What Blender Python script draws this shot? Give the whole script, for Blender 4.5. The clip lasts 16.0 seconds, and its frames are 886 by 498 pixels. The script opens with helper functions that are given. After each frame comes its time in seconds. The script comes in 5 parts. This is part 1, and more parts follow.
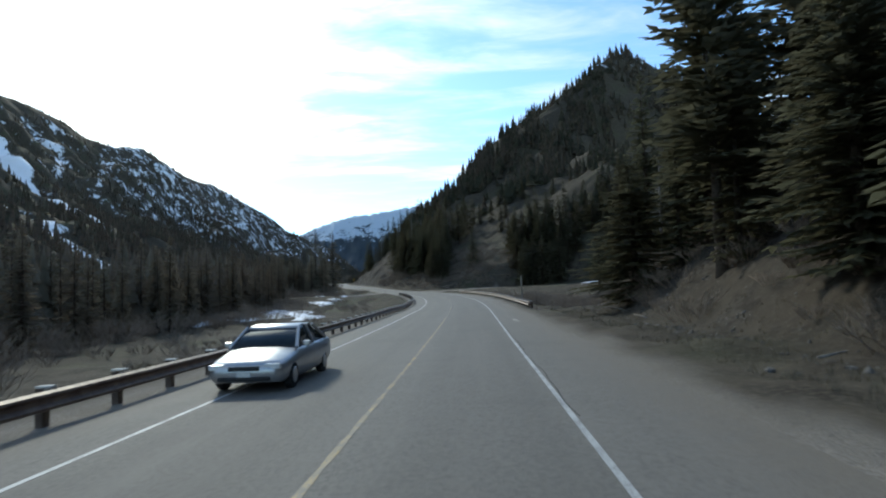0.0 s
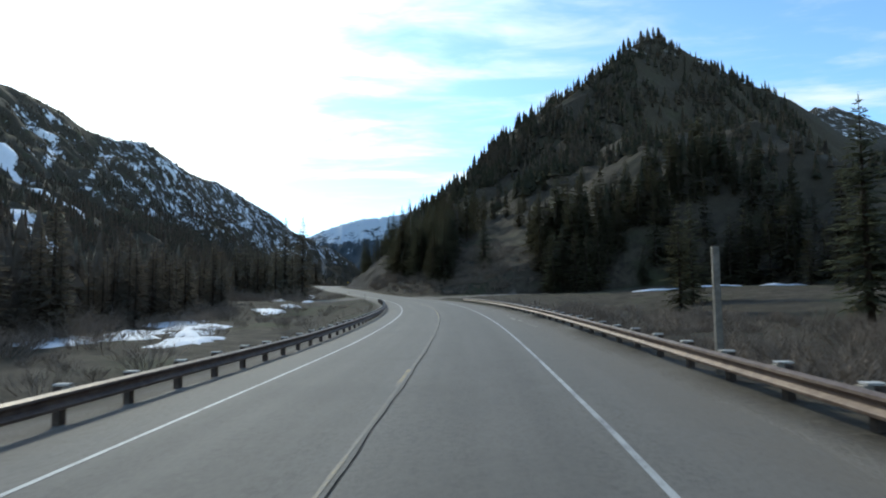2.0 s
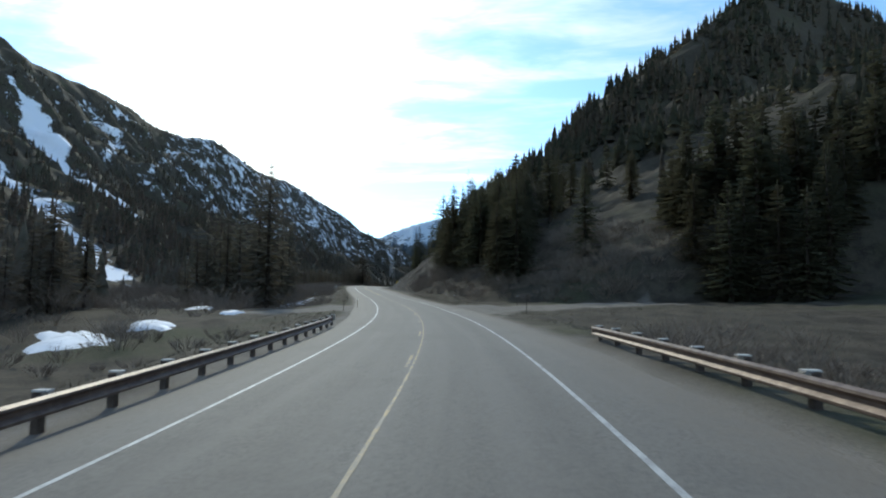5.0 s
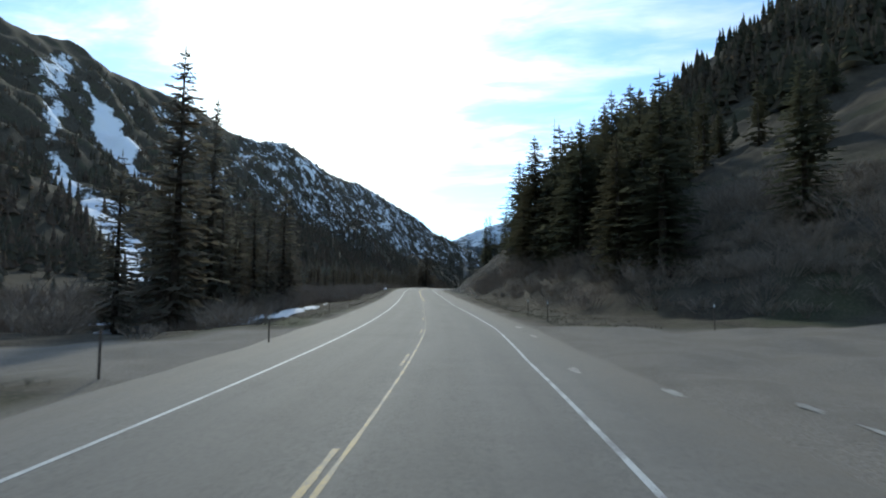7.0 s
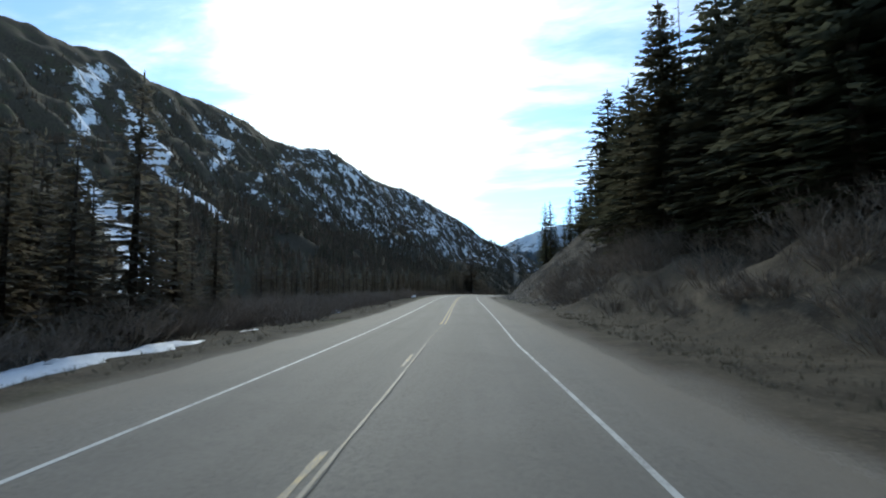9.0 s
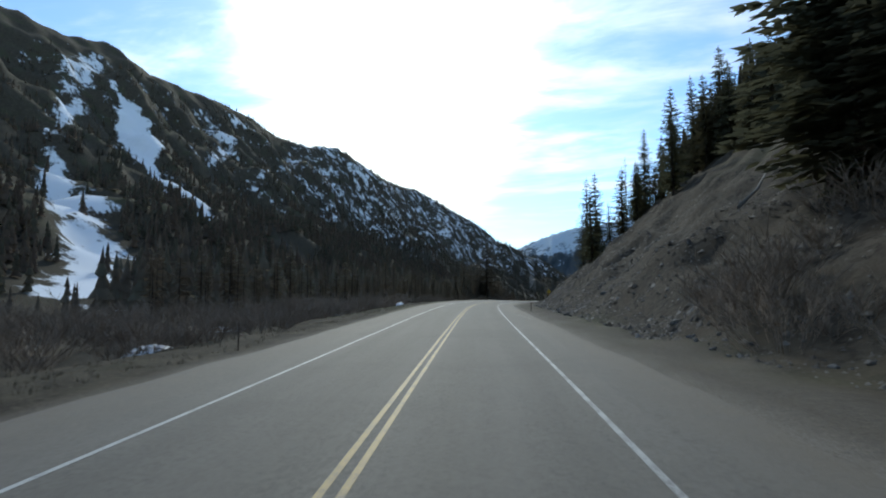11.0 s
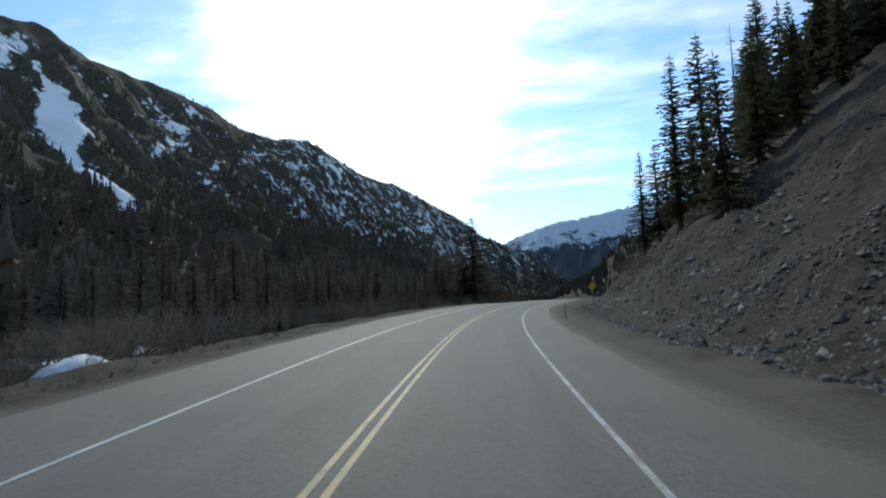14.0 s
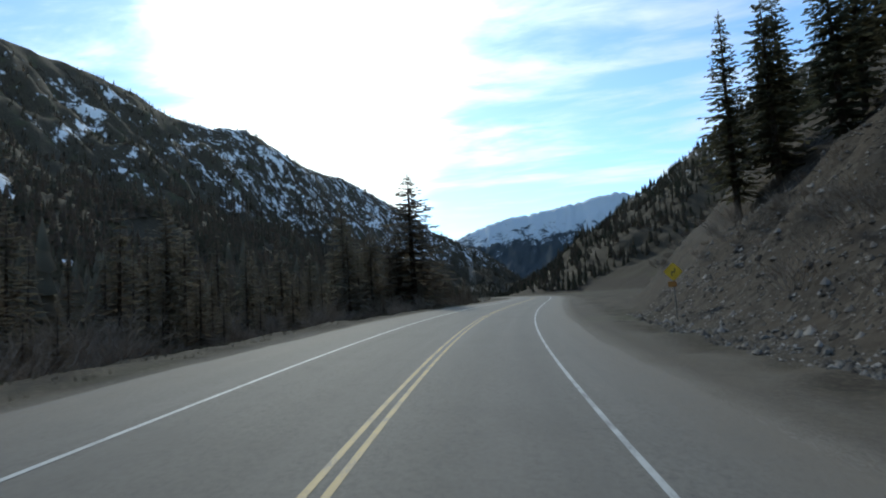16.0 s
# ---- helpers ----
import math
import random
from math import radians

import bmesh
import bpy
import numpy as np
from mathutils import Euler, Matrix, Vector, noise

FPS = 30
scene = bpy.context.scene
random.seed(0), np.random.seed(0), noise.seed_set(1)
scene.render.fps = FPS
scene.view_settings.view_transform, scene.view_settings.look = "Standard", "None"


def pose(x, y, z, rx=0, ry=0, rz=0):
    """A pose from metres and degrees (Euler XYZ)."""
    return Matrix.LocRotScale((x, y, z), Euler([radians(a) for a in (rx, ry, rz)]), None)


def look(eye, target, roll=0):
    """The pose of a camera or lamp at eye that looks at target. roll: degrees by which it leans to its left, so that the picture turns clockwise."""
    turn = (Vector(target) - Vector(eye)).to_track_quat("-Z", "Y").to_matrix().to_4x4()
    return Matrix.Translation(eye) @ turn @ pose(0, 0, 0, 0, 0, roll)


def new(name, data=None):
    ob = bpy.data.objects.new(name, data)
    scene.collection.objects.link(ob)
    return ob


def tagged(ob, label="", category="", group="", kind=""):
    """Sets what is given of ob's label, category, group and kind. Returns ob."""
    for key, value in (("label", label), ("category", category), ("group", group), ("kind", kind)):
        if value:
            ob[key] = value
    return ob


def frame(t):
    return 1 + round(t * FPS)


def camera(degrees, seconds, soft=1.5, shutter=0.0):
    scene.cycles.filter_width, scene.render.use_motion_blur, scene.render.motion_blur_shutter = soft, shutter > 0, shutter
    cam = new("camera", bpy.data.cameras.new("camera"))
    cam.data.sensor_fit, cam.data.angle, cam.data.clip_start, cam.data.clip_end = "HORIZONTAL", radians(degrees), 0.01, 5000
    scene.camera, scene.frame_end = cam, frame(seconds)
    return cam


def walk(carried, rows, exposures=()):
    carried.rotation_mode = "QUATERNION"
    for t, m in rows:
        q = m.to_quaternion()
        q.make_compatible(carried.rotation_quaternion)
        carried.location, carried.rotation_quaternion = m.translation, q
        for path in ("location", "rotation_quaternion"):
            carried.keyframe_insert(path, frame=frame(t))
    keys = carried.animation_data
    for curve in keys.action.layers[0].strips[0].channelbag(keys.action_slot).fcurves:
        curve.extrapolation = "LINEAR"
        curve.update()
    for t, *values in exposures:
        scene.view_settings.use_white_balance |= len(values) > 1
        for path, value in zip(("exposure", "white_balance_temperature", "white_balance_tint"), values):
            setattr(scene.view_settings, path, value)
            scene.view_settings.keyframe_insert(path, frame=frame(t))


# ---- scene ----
# The camera: fixed behind the windscreen of a lorry, in the middle of its lane.
cam = camera(72.2, 16.0, 2.0, 0.1)
PATH = [
    (0.0, pose(-0.008, 0.000, 2.107, 94.04, 2.06, 0.04)),
    (0.5, pose(0.579, 12.241, 2.134, 94.10, 1.73, 0.22)),
    (1.0, pose(1.113, 24.486, 2.180, 94.18, 1.16, 0.46)),
    (1.5, pose(1.578, 36.735, 2.248, 94.29, 0.71, 0.66)),
    (2.0, pose(1.965, 48.988, 2.339, 94.60, 0.62, 0.85)),
    (2.5, pose(2.268, 61.248, 2.453, 94.51, 0.34, 1.14)),
    (3.0, pose(2.463, 73.517, 2.590, 94.65, 0.20, 1.88)),
    (3.5, pose(2.503, 85.795, 2.744, 94.70, -0.43, 3.01)),
    (4.0, pose(2.337, 98.079, 2.911, 94.95, -0.72, 4.28)),
    (4.5, pose(1.846, 110.358, 3.084, 94.92, -0.52, 5.86)),
    (5.0, pose(0.999, 122.621, 3.258, 94.87, -0.36, 7.53)),
    (5.5, pose(-0.195, 134.855, 3.433, 94.83, -0.28, 9.25)),
    (6.0, pose(-1.711, 147.055, 3.611, 94.82, -0.29, 11.01)),
    (6.5, pose(-3.523, 159.217, 3.799, 94.87, -0.46, 12.75)),
    (7.0, pose(-5.679, 171.326, 4.004, 95.09, -0.30, 14.63)),
    (7.5, pose(-8.267, 183.344, 4.233, 95.29, -0.21, 16.41)),
    (8.0, pose(-11.205, 195.273, 4.493, 95.52, 0.09, 17.49)),
    (8.5, pose(-14.384, 207.134, 4.786, 95.71, 0.12, 18.61)),
    (9.0, pose(-17.745, 218.937, 5.115, 95.76, 0.59, 19.35)),
    (9.5, pose(-21.241, 230.695, 5.480, 95.84, 0.83, 19.95)),
    (10.0, pose(-24.834, 242.419, 5.887, 95.95, 0.69, 20.36)),
    (10.5, pose(-28.486, 254.118, 6.327, 96.07, 0.44, 20.59)),
    (11.0, pose(-32.163, 265.806, 6.792, 96.14, 0.36, 20.67)),
    (11.5, pose(-35.836, 277.491, 7.266, 96.16, 0.73, 20.61)),
    (12.0, pose(-39.485, 289.182, 7.745, 96.11, 1.18, 20.52)),
    (12.5, pose(-43.091, 300.885, 8.219, 96.20, 2.00, 20.27)),
    (13.0, pose(-46.641, 312.604, 8.685, 96.11, 2.20, 20.13)),
    (13.5, pose(-50.125, 324.338, 9.140, 96.04, 2.13, 19.96)),
    (14.0, pose(-53.520, 336.090, 9.575, 95.99, 2.29, 19.36)),
    (14.5, pose(-56.792, 347.868, 9.986, 95.92, 2.44, 18.62)),
    (15.0, pose(-59.892, 359.683, 10.368, 95.75, 2.67, 17.57)),
    (15.5, pose(-62.763, 371.547, 10.726, 95.65, 3.04, 16.16)),
    (16.0, pose(-65.357, 383.471, 11.068, 95.56, 3.34, 14.93)),
]
EXPOSURES = ((0.0, 0.15, 6330, -2), (4.0, 0.15, 6330, -2), (8.0, 0.0, 6330, -2), (12.0, -0.2, 6330, -2), (16.0, -0.15, 6330, -2))
walk(cam, PATH, EXPOSURES)

# ---- light ----
SUN_AZ, SUN_EL = 26.0, 32.0      # degrees left of +y, above the horizon
sun_dir = Vector((-math.sin(radians(SUN_AZ)) * math.cos(radians(SUN_EL)), math.cos(radians(SUN_AZ)) * math.cos(radians(SUN_EL)), math.sin(radians(SUN_EL))))


class Nodes:
    """A short way to write node trees."""
    def __init__(self, tree):
        self.t = tree
        tree.nodes.clear()

    def add(self, kind, inputs=None, **props):
        n = self.t.nodes.new(kind)
        for k, v in props.items():
            setattr(n, k, v)
        for k, v in (inputs or {}).items():
            if isinstance(v, bpy.types.NodeSocket):
                self.t.links.new(v, n.inputs[k])
            else:
                n.inputs[k].default_value = v
        return n

    def math(self, op, a, b=0.0, c=0.0, clamp=False):
        return self.add("ShaderNodeMath", {0: a, 1: b, 2: c}, operation=op, use_clamp=clamp).outputs[0]

    def vmath(self, op, a, b=(0, 0, 0)):
        return self.add("ShaderNodeVectorMath", {0: a, 1: b}, operation=op)

    def noise(self, vec, scale, detail=4.0, rough=0.55, distort=0.0):
        return self.add("ShaderNodeTexNoise", {"Vector": vec, "Scale": scale, "Detail": detail, "Roughness": rough, "Distortion": distort}).outputs[0]

    def step(self, v, lo, hi, a=0.0, b=1.0):
        return self.add("ShaderNodeMapRange", {0: v, 1: lo, 2: hi, 3: a, 4: b}, interpolation_type="SMOOTHSTEP").outputs[0]

    def mix(self, f, a, b, kind="MIX"):
        n = self.add("ShaderNodeMix", {0: f}, data_type="RGBA", blend_type=kind)
        for i, v in ((6, a), (7, b)):
            if isinstance(v, bpy.types.NodeSocket):
                self.t.links.new(v, n.inputs[i])
            else:
                n.inputs[i].default_value = (*v, 1)
        return n.outputs[2]


world = bpy.data.worlds.new("sky")
scene.world = world
world.use_nodes = True
w = Nodes(world.node_tree)
sky = w.add("ShaderNodeTexSky", sky_type="NISHITA", sun_disc=False, sun_elevation=radians(SUN_EL), sun_rotation=radians(-SUN_AZ), altitude=1800, air_density=1.0, dust_density=1.0)
way = w.add("ShaderNodeTexCoord").outputs["Generated"]
sep = w.add("ShaderNodeSeparateXYZ", {0: way})
up = w.math("MAXIMUM", sep.outputs[2], 0.04)
flat = w.add("ShaderNodeCombineXYZ", {0: w.math("DIVIDE", sep.outputs[0], up), 1: w.math("DIVIDE", sep.outputs[1], up), 2: 0.0}).outputs[0]
stretch = w.add("ShaderNodeMapping", {"Vector": flat, "Rotation": (0, 0, radians(20)), "Scale": (0.55, 1.0, 1.0), "Location": (0.7, 0.2, 0)}).outputs[0]
big = w.noise(stretch, 0.8, 7, 0.58, 0.5)
fine = w.noise(stretch, 3.4, 5, 0.6, 0.4)
near_sun = w.vmath("DOT_PRODUCT", way, tuple(sun_dir)).outputs["Value"]
low_way = w.vmath("NORMALIZE", w.vmath("MULTIPLY", way, (1.0, 1.0, 0.45)).outputs[0]).outputs[0]
low_sun = Vector((sun_dir.x, sun_dir.y, sun_dir.z * 0.45)).normalized()
column = w.vmath("DOT_PRODUCT", low_way, tuple(low_sun)).outputs["Value"]
glow = w.step(column, 0.955, 0.996)
veil = w.math("ADD", w.math("ADD", w.math("MULTIPLY", big, 0.7), w.math("MULTIPLY", fine, 0.3)), w.math("MULTIPLY", glow, 0.26))
cover = w.step(veil, 0.44, 0.68)
bright = w.math("ADD", 7.0, w.math("MULTIPLY", w.math("POWER", w.math("MAXIMUM", near_sun, 0.0), 14.0), 14.0))
cloud = w.add("ShaderNodeVectorMath", {0: (0.97, 1.0, 1.03), "Scale": bright}, operation="SCALE").outputs[0]
clear = w.vmath("MULTIPLY", sky.outputs[0], (1.2, 1.42, 1.65)).outputs[0]
sky_col = w.mix(cover, clear, cloud)
bg = w.add("ShaderNodeBackground", {"Color": sky_col, "Strength": 0.14})
w.add("ShaderNodeOutputWorld", {0: bg.outputs[0]})

sun = new("sun", bpy.data.lights.new("sun", "SUN"))
sun.data.energy, sun.data.angle, sun.data.color = 2.0, radians(5.0), (1.0, 0.94, 0.86)
sun.matrix_world = look(sun_dir * 100, (0, 0, 0))

# ---- materials ----


def material(name, build):
    m = bpy.data.materials.new(name)
    m.use_nodes = True
    n = Nodes(m.node_tree)
    shader = build(n)
    n.add("ShaderNodeOutputMaterial", {0: shader})
    return m


def surface(n, colour, rough=0.8, metal=0.0, height=None, strength=0.3, distance=0.02, spec=0.3):
    ins = {"Base Color": colour if isinstance(colour, bpy.types.NodeSocket) else (*colour, 1), "Roughness": rough, "Metallic": metal, "Specular IOR Level": spec}
    if height is not None:
        ins["Normal"] = n.add("ShaderNodeBump", {"Height": height, "Strength": strength, "Distance": distance}).outputs[0]
    return n.add("ShaderNodeBsdfPrincipled", ins).outputs[0]


def place(n):
    return n.add("ShaderNodeNewGeometry").outputs["Position"]


def plain(a, b, scale, rough=0.8, metal=0.0, bump=0.3, local=True, grain=None, spec=0.3):
    """Two tones mixed by noise at two scales, with fine relief."""
    def build(n):
        v = n.add("ShaderNodeTexCoord").outputs["Object"] if local else place(n)
        one, two = n.noise(v, scale, 5), n.noise(v, grain or scale * 9, 3)
        f = n.step(n.math("ADD", n.math("MULTIPLY", one, 0.65), n.math("MULTIPLY", two, 0.35)), 0.35, 0.65)
        return surface(n, n.mix(f, a, b), rough, metal, two, bump, 0.01, spec)
    return build


def attr(n, name):
    return n.add("ShaderNodeAttribute", attribute_name=name).outputs["Fac"]


def ground_look(n):
    v = place(n)
    broad, mid, fine = n.noise(v, 0.06, 5), n.noise(v, 0.5, 5), n.noise(v, 6.0, 4)
    tiny = n.noise(v, 30.0, 2)
    dry = n.mix(n.step(mid, 0.35, 0.65), (0.044, 0.036, 0.027), (0.085, 0.071, 0.052))
    dry = n.mix(n.step(broad, 0.5, 0.7), dry, (0.065, 0.068, 0.035))
    dry = n.mix(n.math("MULTIPLY", n.step(fine, 0.45, 0.7), 0.4), dry, (0.15, 0.128, 0.092))
    forest = n.mix(n.step(fine, 0.3, 0.7), (0.035, 0.031, 0.022), (0.075, 0.061, 0.043))
    gravel = n.mix(n.step(tiny, 0.3, 0.7), (0.13, 0.113, 0.092), (0.262, 0.233, 0.195))
    gravel = n.mix(n.step(mid, 0.4, 0.65, 0.0, 0.3), gravel, (0.115, 0.097, 0.075))
    stones = n.add("ShaderNodeTexVoronoi", {"Vector": v, "Scale": 3.2, "Randomness": 1.0})
    scree = n.mix(n.step(stones.outputs["Color"], 0.2, 0.8), (0.031, 0.0255, 0.02), (0.081, 0.069, 0.055))
    scree = n.mix(n.step(mid, 0.42, 0.6, 0.0, 0.7), scree, (0.062, 0.049, 0.036))
    col = n.mix(attr(n, "forest"), dry, forest)
    col = n.mix(attr(n, "scree"), col, scree)
    col = n.mix(attr(n, "gravel"), col, gravel)
    edge = n.math("ADD", attr(n, "snow"), n.math("MULTIPLY", n.math("SUBTRACT", n.noise(n.vmath("MULTIPLY", v, (1.0, 1.0, 0.45)).outputs[0], 0.085, 8, 0.7), 0.5), 1.9))
    col = n.mix(n.step(edge, 0.45, 0.6), col, (0.82, 0.84, 0.88))
    h = n.math("ADD", n.math("MULTIPLY", fine, 0.7), n.math("MULTIPLY", tiny, 0.3))
    return surface(n, col, 0.95, 0, h, 0.6, 0.12, 0.1)


def asphalt_look(n):
    v = place(n)
    along = n.add("ShaderNodeCombineXYZ", {0: n.math("MULTIPLY", attr(n, "along"), 0.04), 1: attr(n, "across"), 2: 0.0}).outputs[0]
    streak, mid, tiny = n.noise(along, 1.6, 4), n.noise(v, 1.4, 4), n.noise(v, 70.0, 2)
    blotch, grit = n.noise(v, 0.25, 3), n.noise(v, 11.0, 5, 0.75)
    col = n.mix(n.step(tiny, 0.3, 0.7), (0.085, 0.083, 0.079), (0.15, 0.146, 0.139))
    col = n.mix(n.step(grit, 0.4, 0.62, 0.0, 0.55), col, (0.19, 0.185, 0.175))
    col = n.mix(n.step(grit, 0.42, 0.3, 0.0, 0.6), col, (0.06, 0.058, 0.056))
    col = n.mix(n.step(streak, 0.42, 0.68, 0.0, 0.4), col, (0.175, 0.169, 0.16))
    col = n.mix(n.step(blotch, 0.5, 0.7, 0.0, 0.3), col, (0.09, 0.088, 0.085))
    col = n.mix(n.step(mid, 0.52, 0.75, 0.0, 0.3), col, (0.18, 0.174, 0.165))
    col = n.mix(n.math("MULTIPLY", attr(n, "wheel"), 0.4), col, (0.085, 0.083, 0.08))
    col = n.mix(n.math("MULTIPLY", attr(n, "dust"), n.step(mid, 0.3, 0.6, 0.65, 1.0)), col, n.mix(n.step(tiny, 0.3, 0.7), (0.098, 0.087, 0.074), (0.2, 0.182, 0.158)))
    col = n.mix(1.0, col, (1.06, 1.0, 0.91), "MULTIPLY")
    return surface(n, col, 0.8, 0, tiny, 0.35, 0.01, 0.25)


def paint_look(colour, worn):
    def build(n):
        v = place(n)
        f = n.step(n.math("ADD", n.math("MULTIPLY", n.noise(v, 1.3, 5), 0.5), n.math("MULTIPLY", n.noise(v, 22.0, 4, 0.7), 0.5)), worn - 0.04, worn + 0.2, 0.0, 0.85)
        return surface(n, n.mix(f, colour, (0.12, 0.115, 0.108)), 0.65, 0, n.noise(v, 60, 2), 0.2, 0.005)
    return build


def needle_look(a, b, brown=0.0):
    def build(n):
        r = n.add("ShaderNodeObjectInfo").outputs["Random"]
        i = n.add("ShaderNodeNewGeometry").outputs["Random Per Island"]
        v = place(n)
        f = n.math("ADD", n.math("MULTIPLY", i, 0.5), n.math("MULTIPLY", n.noise(v, 1.5, 3), 0.5))
        col = n.mix(f, a, b)
        col = n.mix(n.math("MULTIPLY", r, 0.5), col, (0.115, 0.09, 0.055))
        if brown:
            col = n.mix(n.math("MULTIPLY", n.step(n.math("ADD", n.noise(v, 0.02, 4), n.math("MULTIPLY", n.math("SUBTRACT", i, 0.5), 0.3)), 0.38, 0.62), brown), col, (0.165, 0.125, 0.097))
        d = n.add("ShaderNodeBsdfDiffuse", {"Color": col, "Roughness": 0.6}).outputs[0]
        t = n.add("ShaderNodeBsdfTranslucent", {"Color": col}).outputs[0]
        return n.add("ShaderNodeMixShader", {0: 0.5, 1: d, 2: t}).outputs[0]
    return build


M_GROUND = material("ground", ground_look)
M_ASPHALT = material("asphalt", asphalt_look)
M_WHITE = material("white_paint", paint_look((0.48, 0.48, 0.46), 0.495))
M_WHITE_WORN = material("worn_white_paint", paint_look((0.45, 0.45, 0.43), 0.455))
M_YELLOW = material("yellow_paint", paint_look((0.37, 0.255, 0.085), 0.465))
def far_look(n):
    v = place(n)
    z = n.add("ShaderNodeSeparateXYZ", {0: v}).outputs[2]
    rib = n.noise(n.vmath("MULTIPLY", v, (1.0, 1.0, 0.35)).outputs[0], 0.012, 8, 0.7, 0.6)
    f = n.math("ADD", n.math("MULTIPLY", z, 0.0034), n.math("ADD", n.math("MULTIPLY", rib, 1.7), n.math("MULTIPLY", n.noise(v, 0.045, 6, 0.7), 0.75)))
    # Bluish forest and snow tones: the haze of distance is painted into both.
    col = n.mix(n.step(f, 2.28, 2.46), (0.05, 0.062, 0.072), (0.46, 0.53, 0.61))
    return surface(n, col, 0.9, 0, rib, 0.5, 25.0, 0.1)


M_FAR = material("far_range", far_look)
M_NEEDLE = material("needles", needle_look((0.074, 0.081, 0.052), (0.135, 0.137, 0.088)))
# Brown firs left of the road, lightened to carry windscreen glare in their colour.
M_NEEDLE_HAZED = material("brown_hazed_needles", needle_look((0.15, 0.143, 0.112), (0.24, 0.222, 0.172), 0.7))
M_WOODS = material("distant_needles", needle_look((0.056, 0.058, 0.04), (0.1, 0.1, 0.068), 0.6))
# The far mountain woods get the same browner, glare-lightened tone.
M_WOODS_HAZED = material("distant_brown_hazed_needles", needle_look((0.1, 0.095, 0.072), (0.17, 0.158, 0.12), 0.9))
M_BARK = material("bark", plain((0.05, 0.038, 0.028), (0.11, 0.085, 0.065), 6.0, 0.9, 0, 0.8))
M_RUST = material("weathered_steel", plain((0.1, 0.066, 0.05), (0.2, 0.145, 0.11), 3.0, 0.55, 0.25, 0.3))
M_POST = material("guard_post", plain((0.07, 0.05, 0.04), (0.14, 0.11, 0.085), 4.0, 0.85, 0, 0.5))


M_BLOCK = material("guard_block", plain((0.2, 0.17, 0.135), (0.36, 0.32, 0.265), 5.0, 0.85, 0, 0.5))
# Post timber made near white: sky light on the tops is put into colour.
M_POST_TOP_LIT = material("sky_lit_timber", plain((0.42, 0.4, 0.37), (0.62, 0.6, 0.56), 7.0, 0.85, 0, 0.4))
M_DEAD = material("dead_wood", plain((0.13, 0.12, 0.11), (0.26, 0.24, 0.21), 5.0, 0.9, 0, 0.6))
M_TWIG = material("twigs", plain((0.15, 0.118, 0.09), (0.28, 0.222, 0.17), 2.0, 0.9, 0, 0.1, False))
M_STRAW = material("straw", plain((0.1, 0.085, 0.055), (0.2, 0.17, 0.115), 0.7, 0.9, 0, 0.1, False))
M_STONE = material("stone", plain((0.05, 0.044, 0.037), (0.16, 0.148, 0.13), 0.9, 0.9, 0, 0.6, False))
def rock_look(n):
    i = n.add("ShaderNodeNewGeometry").outputs["Random Per Island"]
    v = place(n)
    col = n.mix(n.math("POWER", i, 2.4), (0.04, 0.035, 0.03), (0.34, 0.315, 0.285))
    col = n.mix(n.step(n.noise(v, 0.5, 3), 0.4, 0.6, 0.0, 0.5), col, (0.075, 0.066, 0.056))
    return surface(n, col, 0.92, 0, n.noise(v, 9.0, 3), 0.5, 0.03, 0.1)


M_ROCK = material("broken_rock", rock_look)
M_SNOW = material("old_snow", plain((0.62, 0.64, 0.68), (0.82, 0.84, 0.87), 0.6, 0.7, 0, 0.5, False, 5.0))
M_BOULDER = material("boulder", plain((0.08, 0.074, 0.066), (0.22, 0.208, 0.19), 3.0, 0.92, 0, 0.6, True, None, 0.1))
M_PALE = material("pale_reflector", plain((0.5, 0.5, 0.48), (0.65, 0.65, 0.62), 8.0, 0.4, 0, 0.1))
M_PALE_WOOD = material("weathered_timber", plain((0.16, 0.14, 0.115), (0.28, 0.25, 0.21), 6.0, 0.85, 0, 0.4))
M_SIGN = material("sign_yellow", plain((0.6, 0.36, 0.02), (0.7, 0.44, 0.03), 3.0, 0.5, 0, 0.05))
M_ORANGE = material("sign_orange", plain((0.3, 0.12, 0.02), (0.38, 0.17, 0.03), 3.0, 0.5, 0, 0.05))
M_BLACK = material("black_plastic", plain((0.012, 0.012, 0.013), (0.03, 0.03, 0.03), 6.0, 0.5, 0, 0.1))
M_TAR = material("tar", plain((0.02, 0.02, 0.02), (0.05, 0.048, 0.046), 1.5, 0.95, 0, 0.2, False, None, 0.05))
M_JOINT = material("road_joint", plain((0.09, 0.088, 0.083), (0.13, 0.126, 0.119), 1.5, 0.95, 0, 0.2, False, None, 0.05))
M_DUST = material("pale_wear", plain((0.2, 0.188, 0.165), (0.36, 0.34, 0.3), 1.6, 0.95, 0, 0.3, False, None, 0.1))
M_YELLOW_WORN = material("worn_yellow_paint", paint_look((0.35, 0.24, 0.08), 0.375))
M_YELLOW_FAINT = material("faint_yellow_paint", paint_look((0.3, 0.215, 0.09), 0.32))
M_CAR = material("silver_paint", plain((0.4, 0.4, 0.4), (0.48, 0.48, 0.485), 3.0, 0.32, 0.7, 0.02))
M_CARGLASS = material("tinted_glass", plain((0.015, 0.02, 0.022), (0.025, 0.03, 0.032), 2.0, 0.06, 0, 0.0))
M_TYRE = material("tyre", plain((0.012, 0.012, 0.012), (0.03, 0.03, 0.03), 12.0, 0.85, 0, 0.4))
M_ALLOY = material("alloy", plain((0.35, 0.35, 0.36), (0.5, 0.5, 0.5), 9.0, 0.35, 0.9, 0.05))
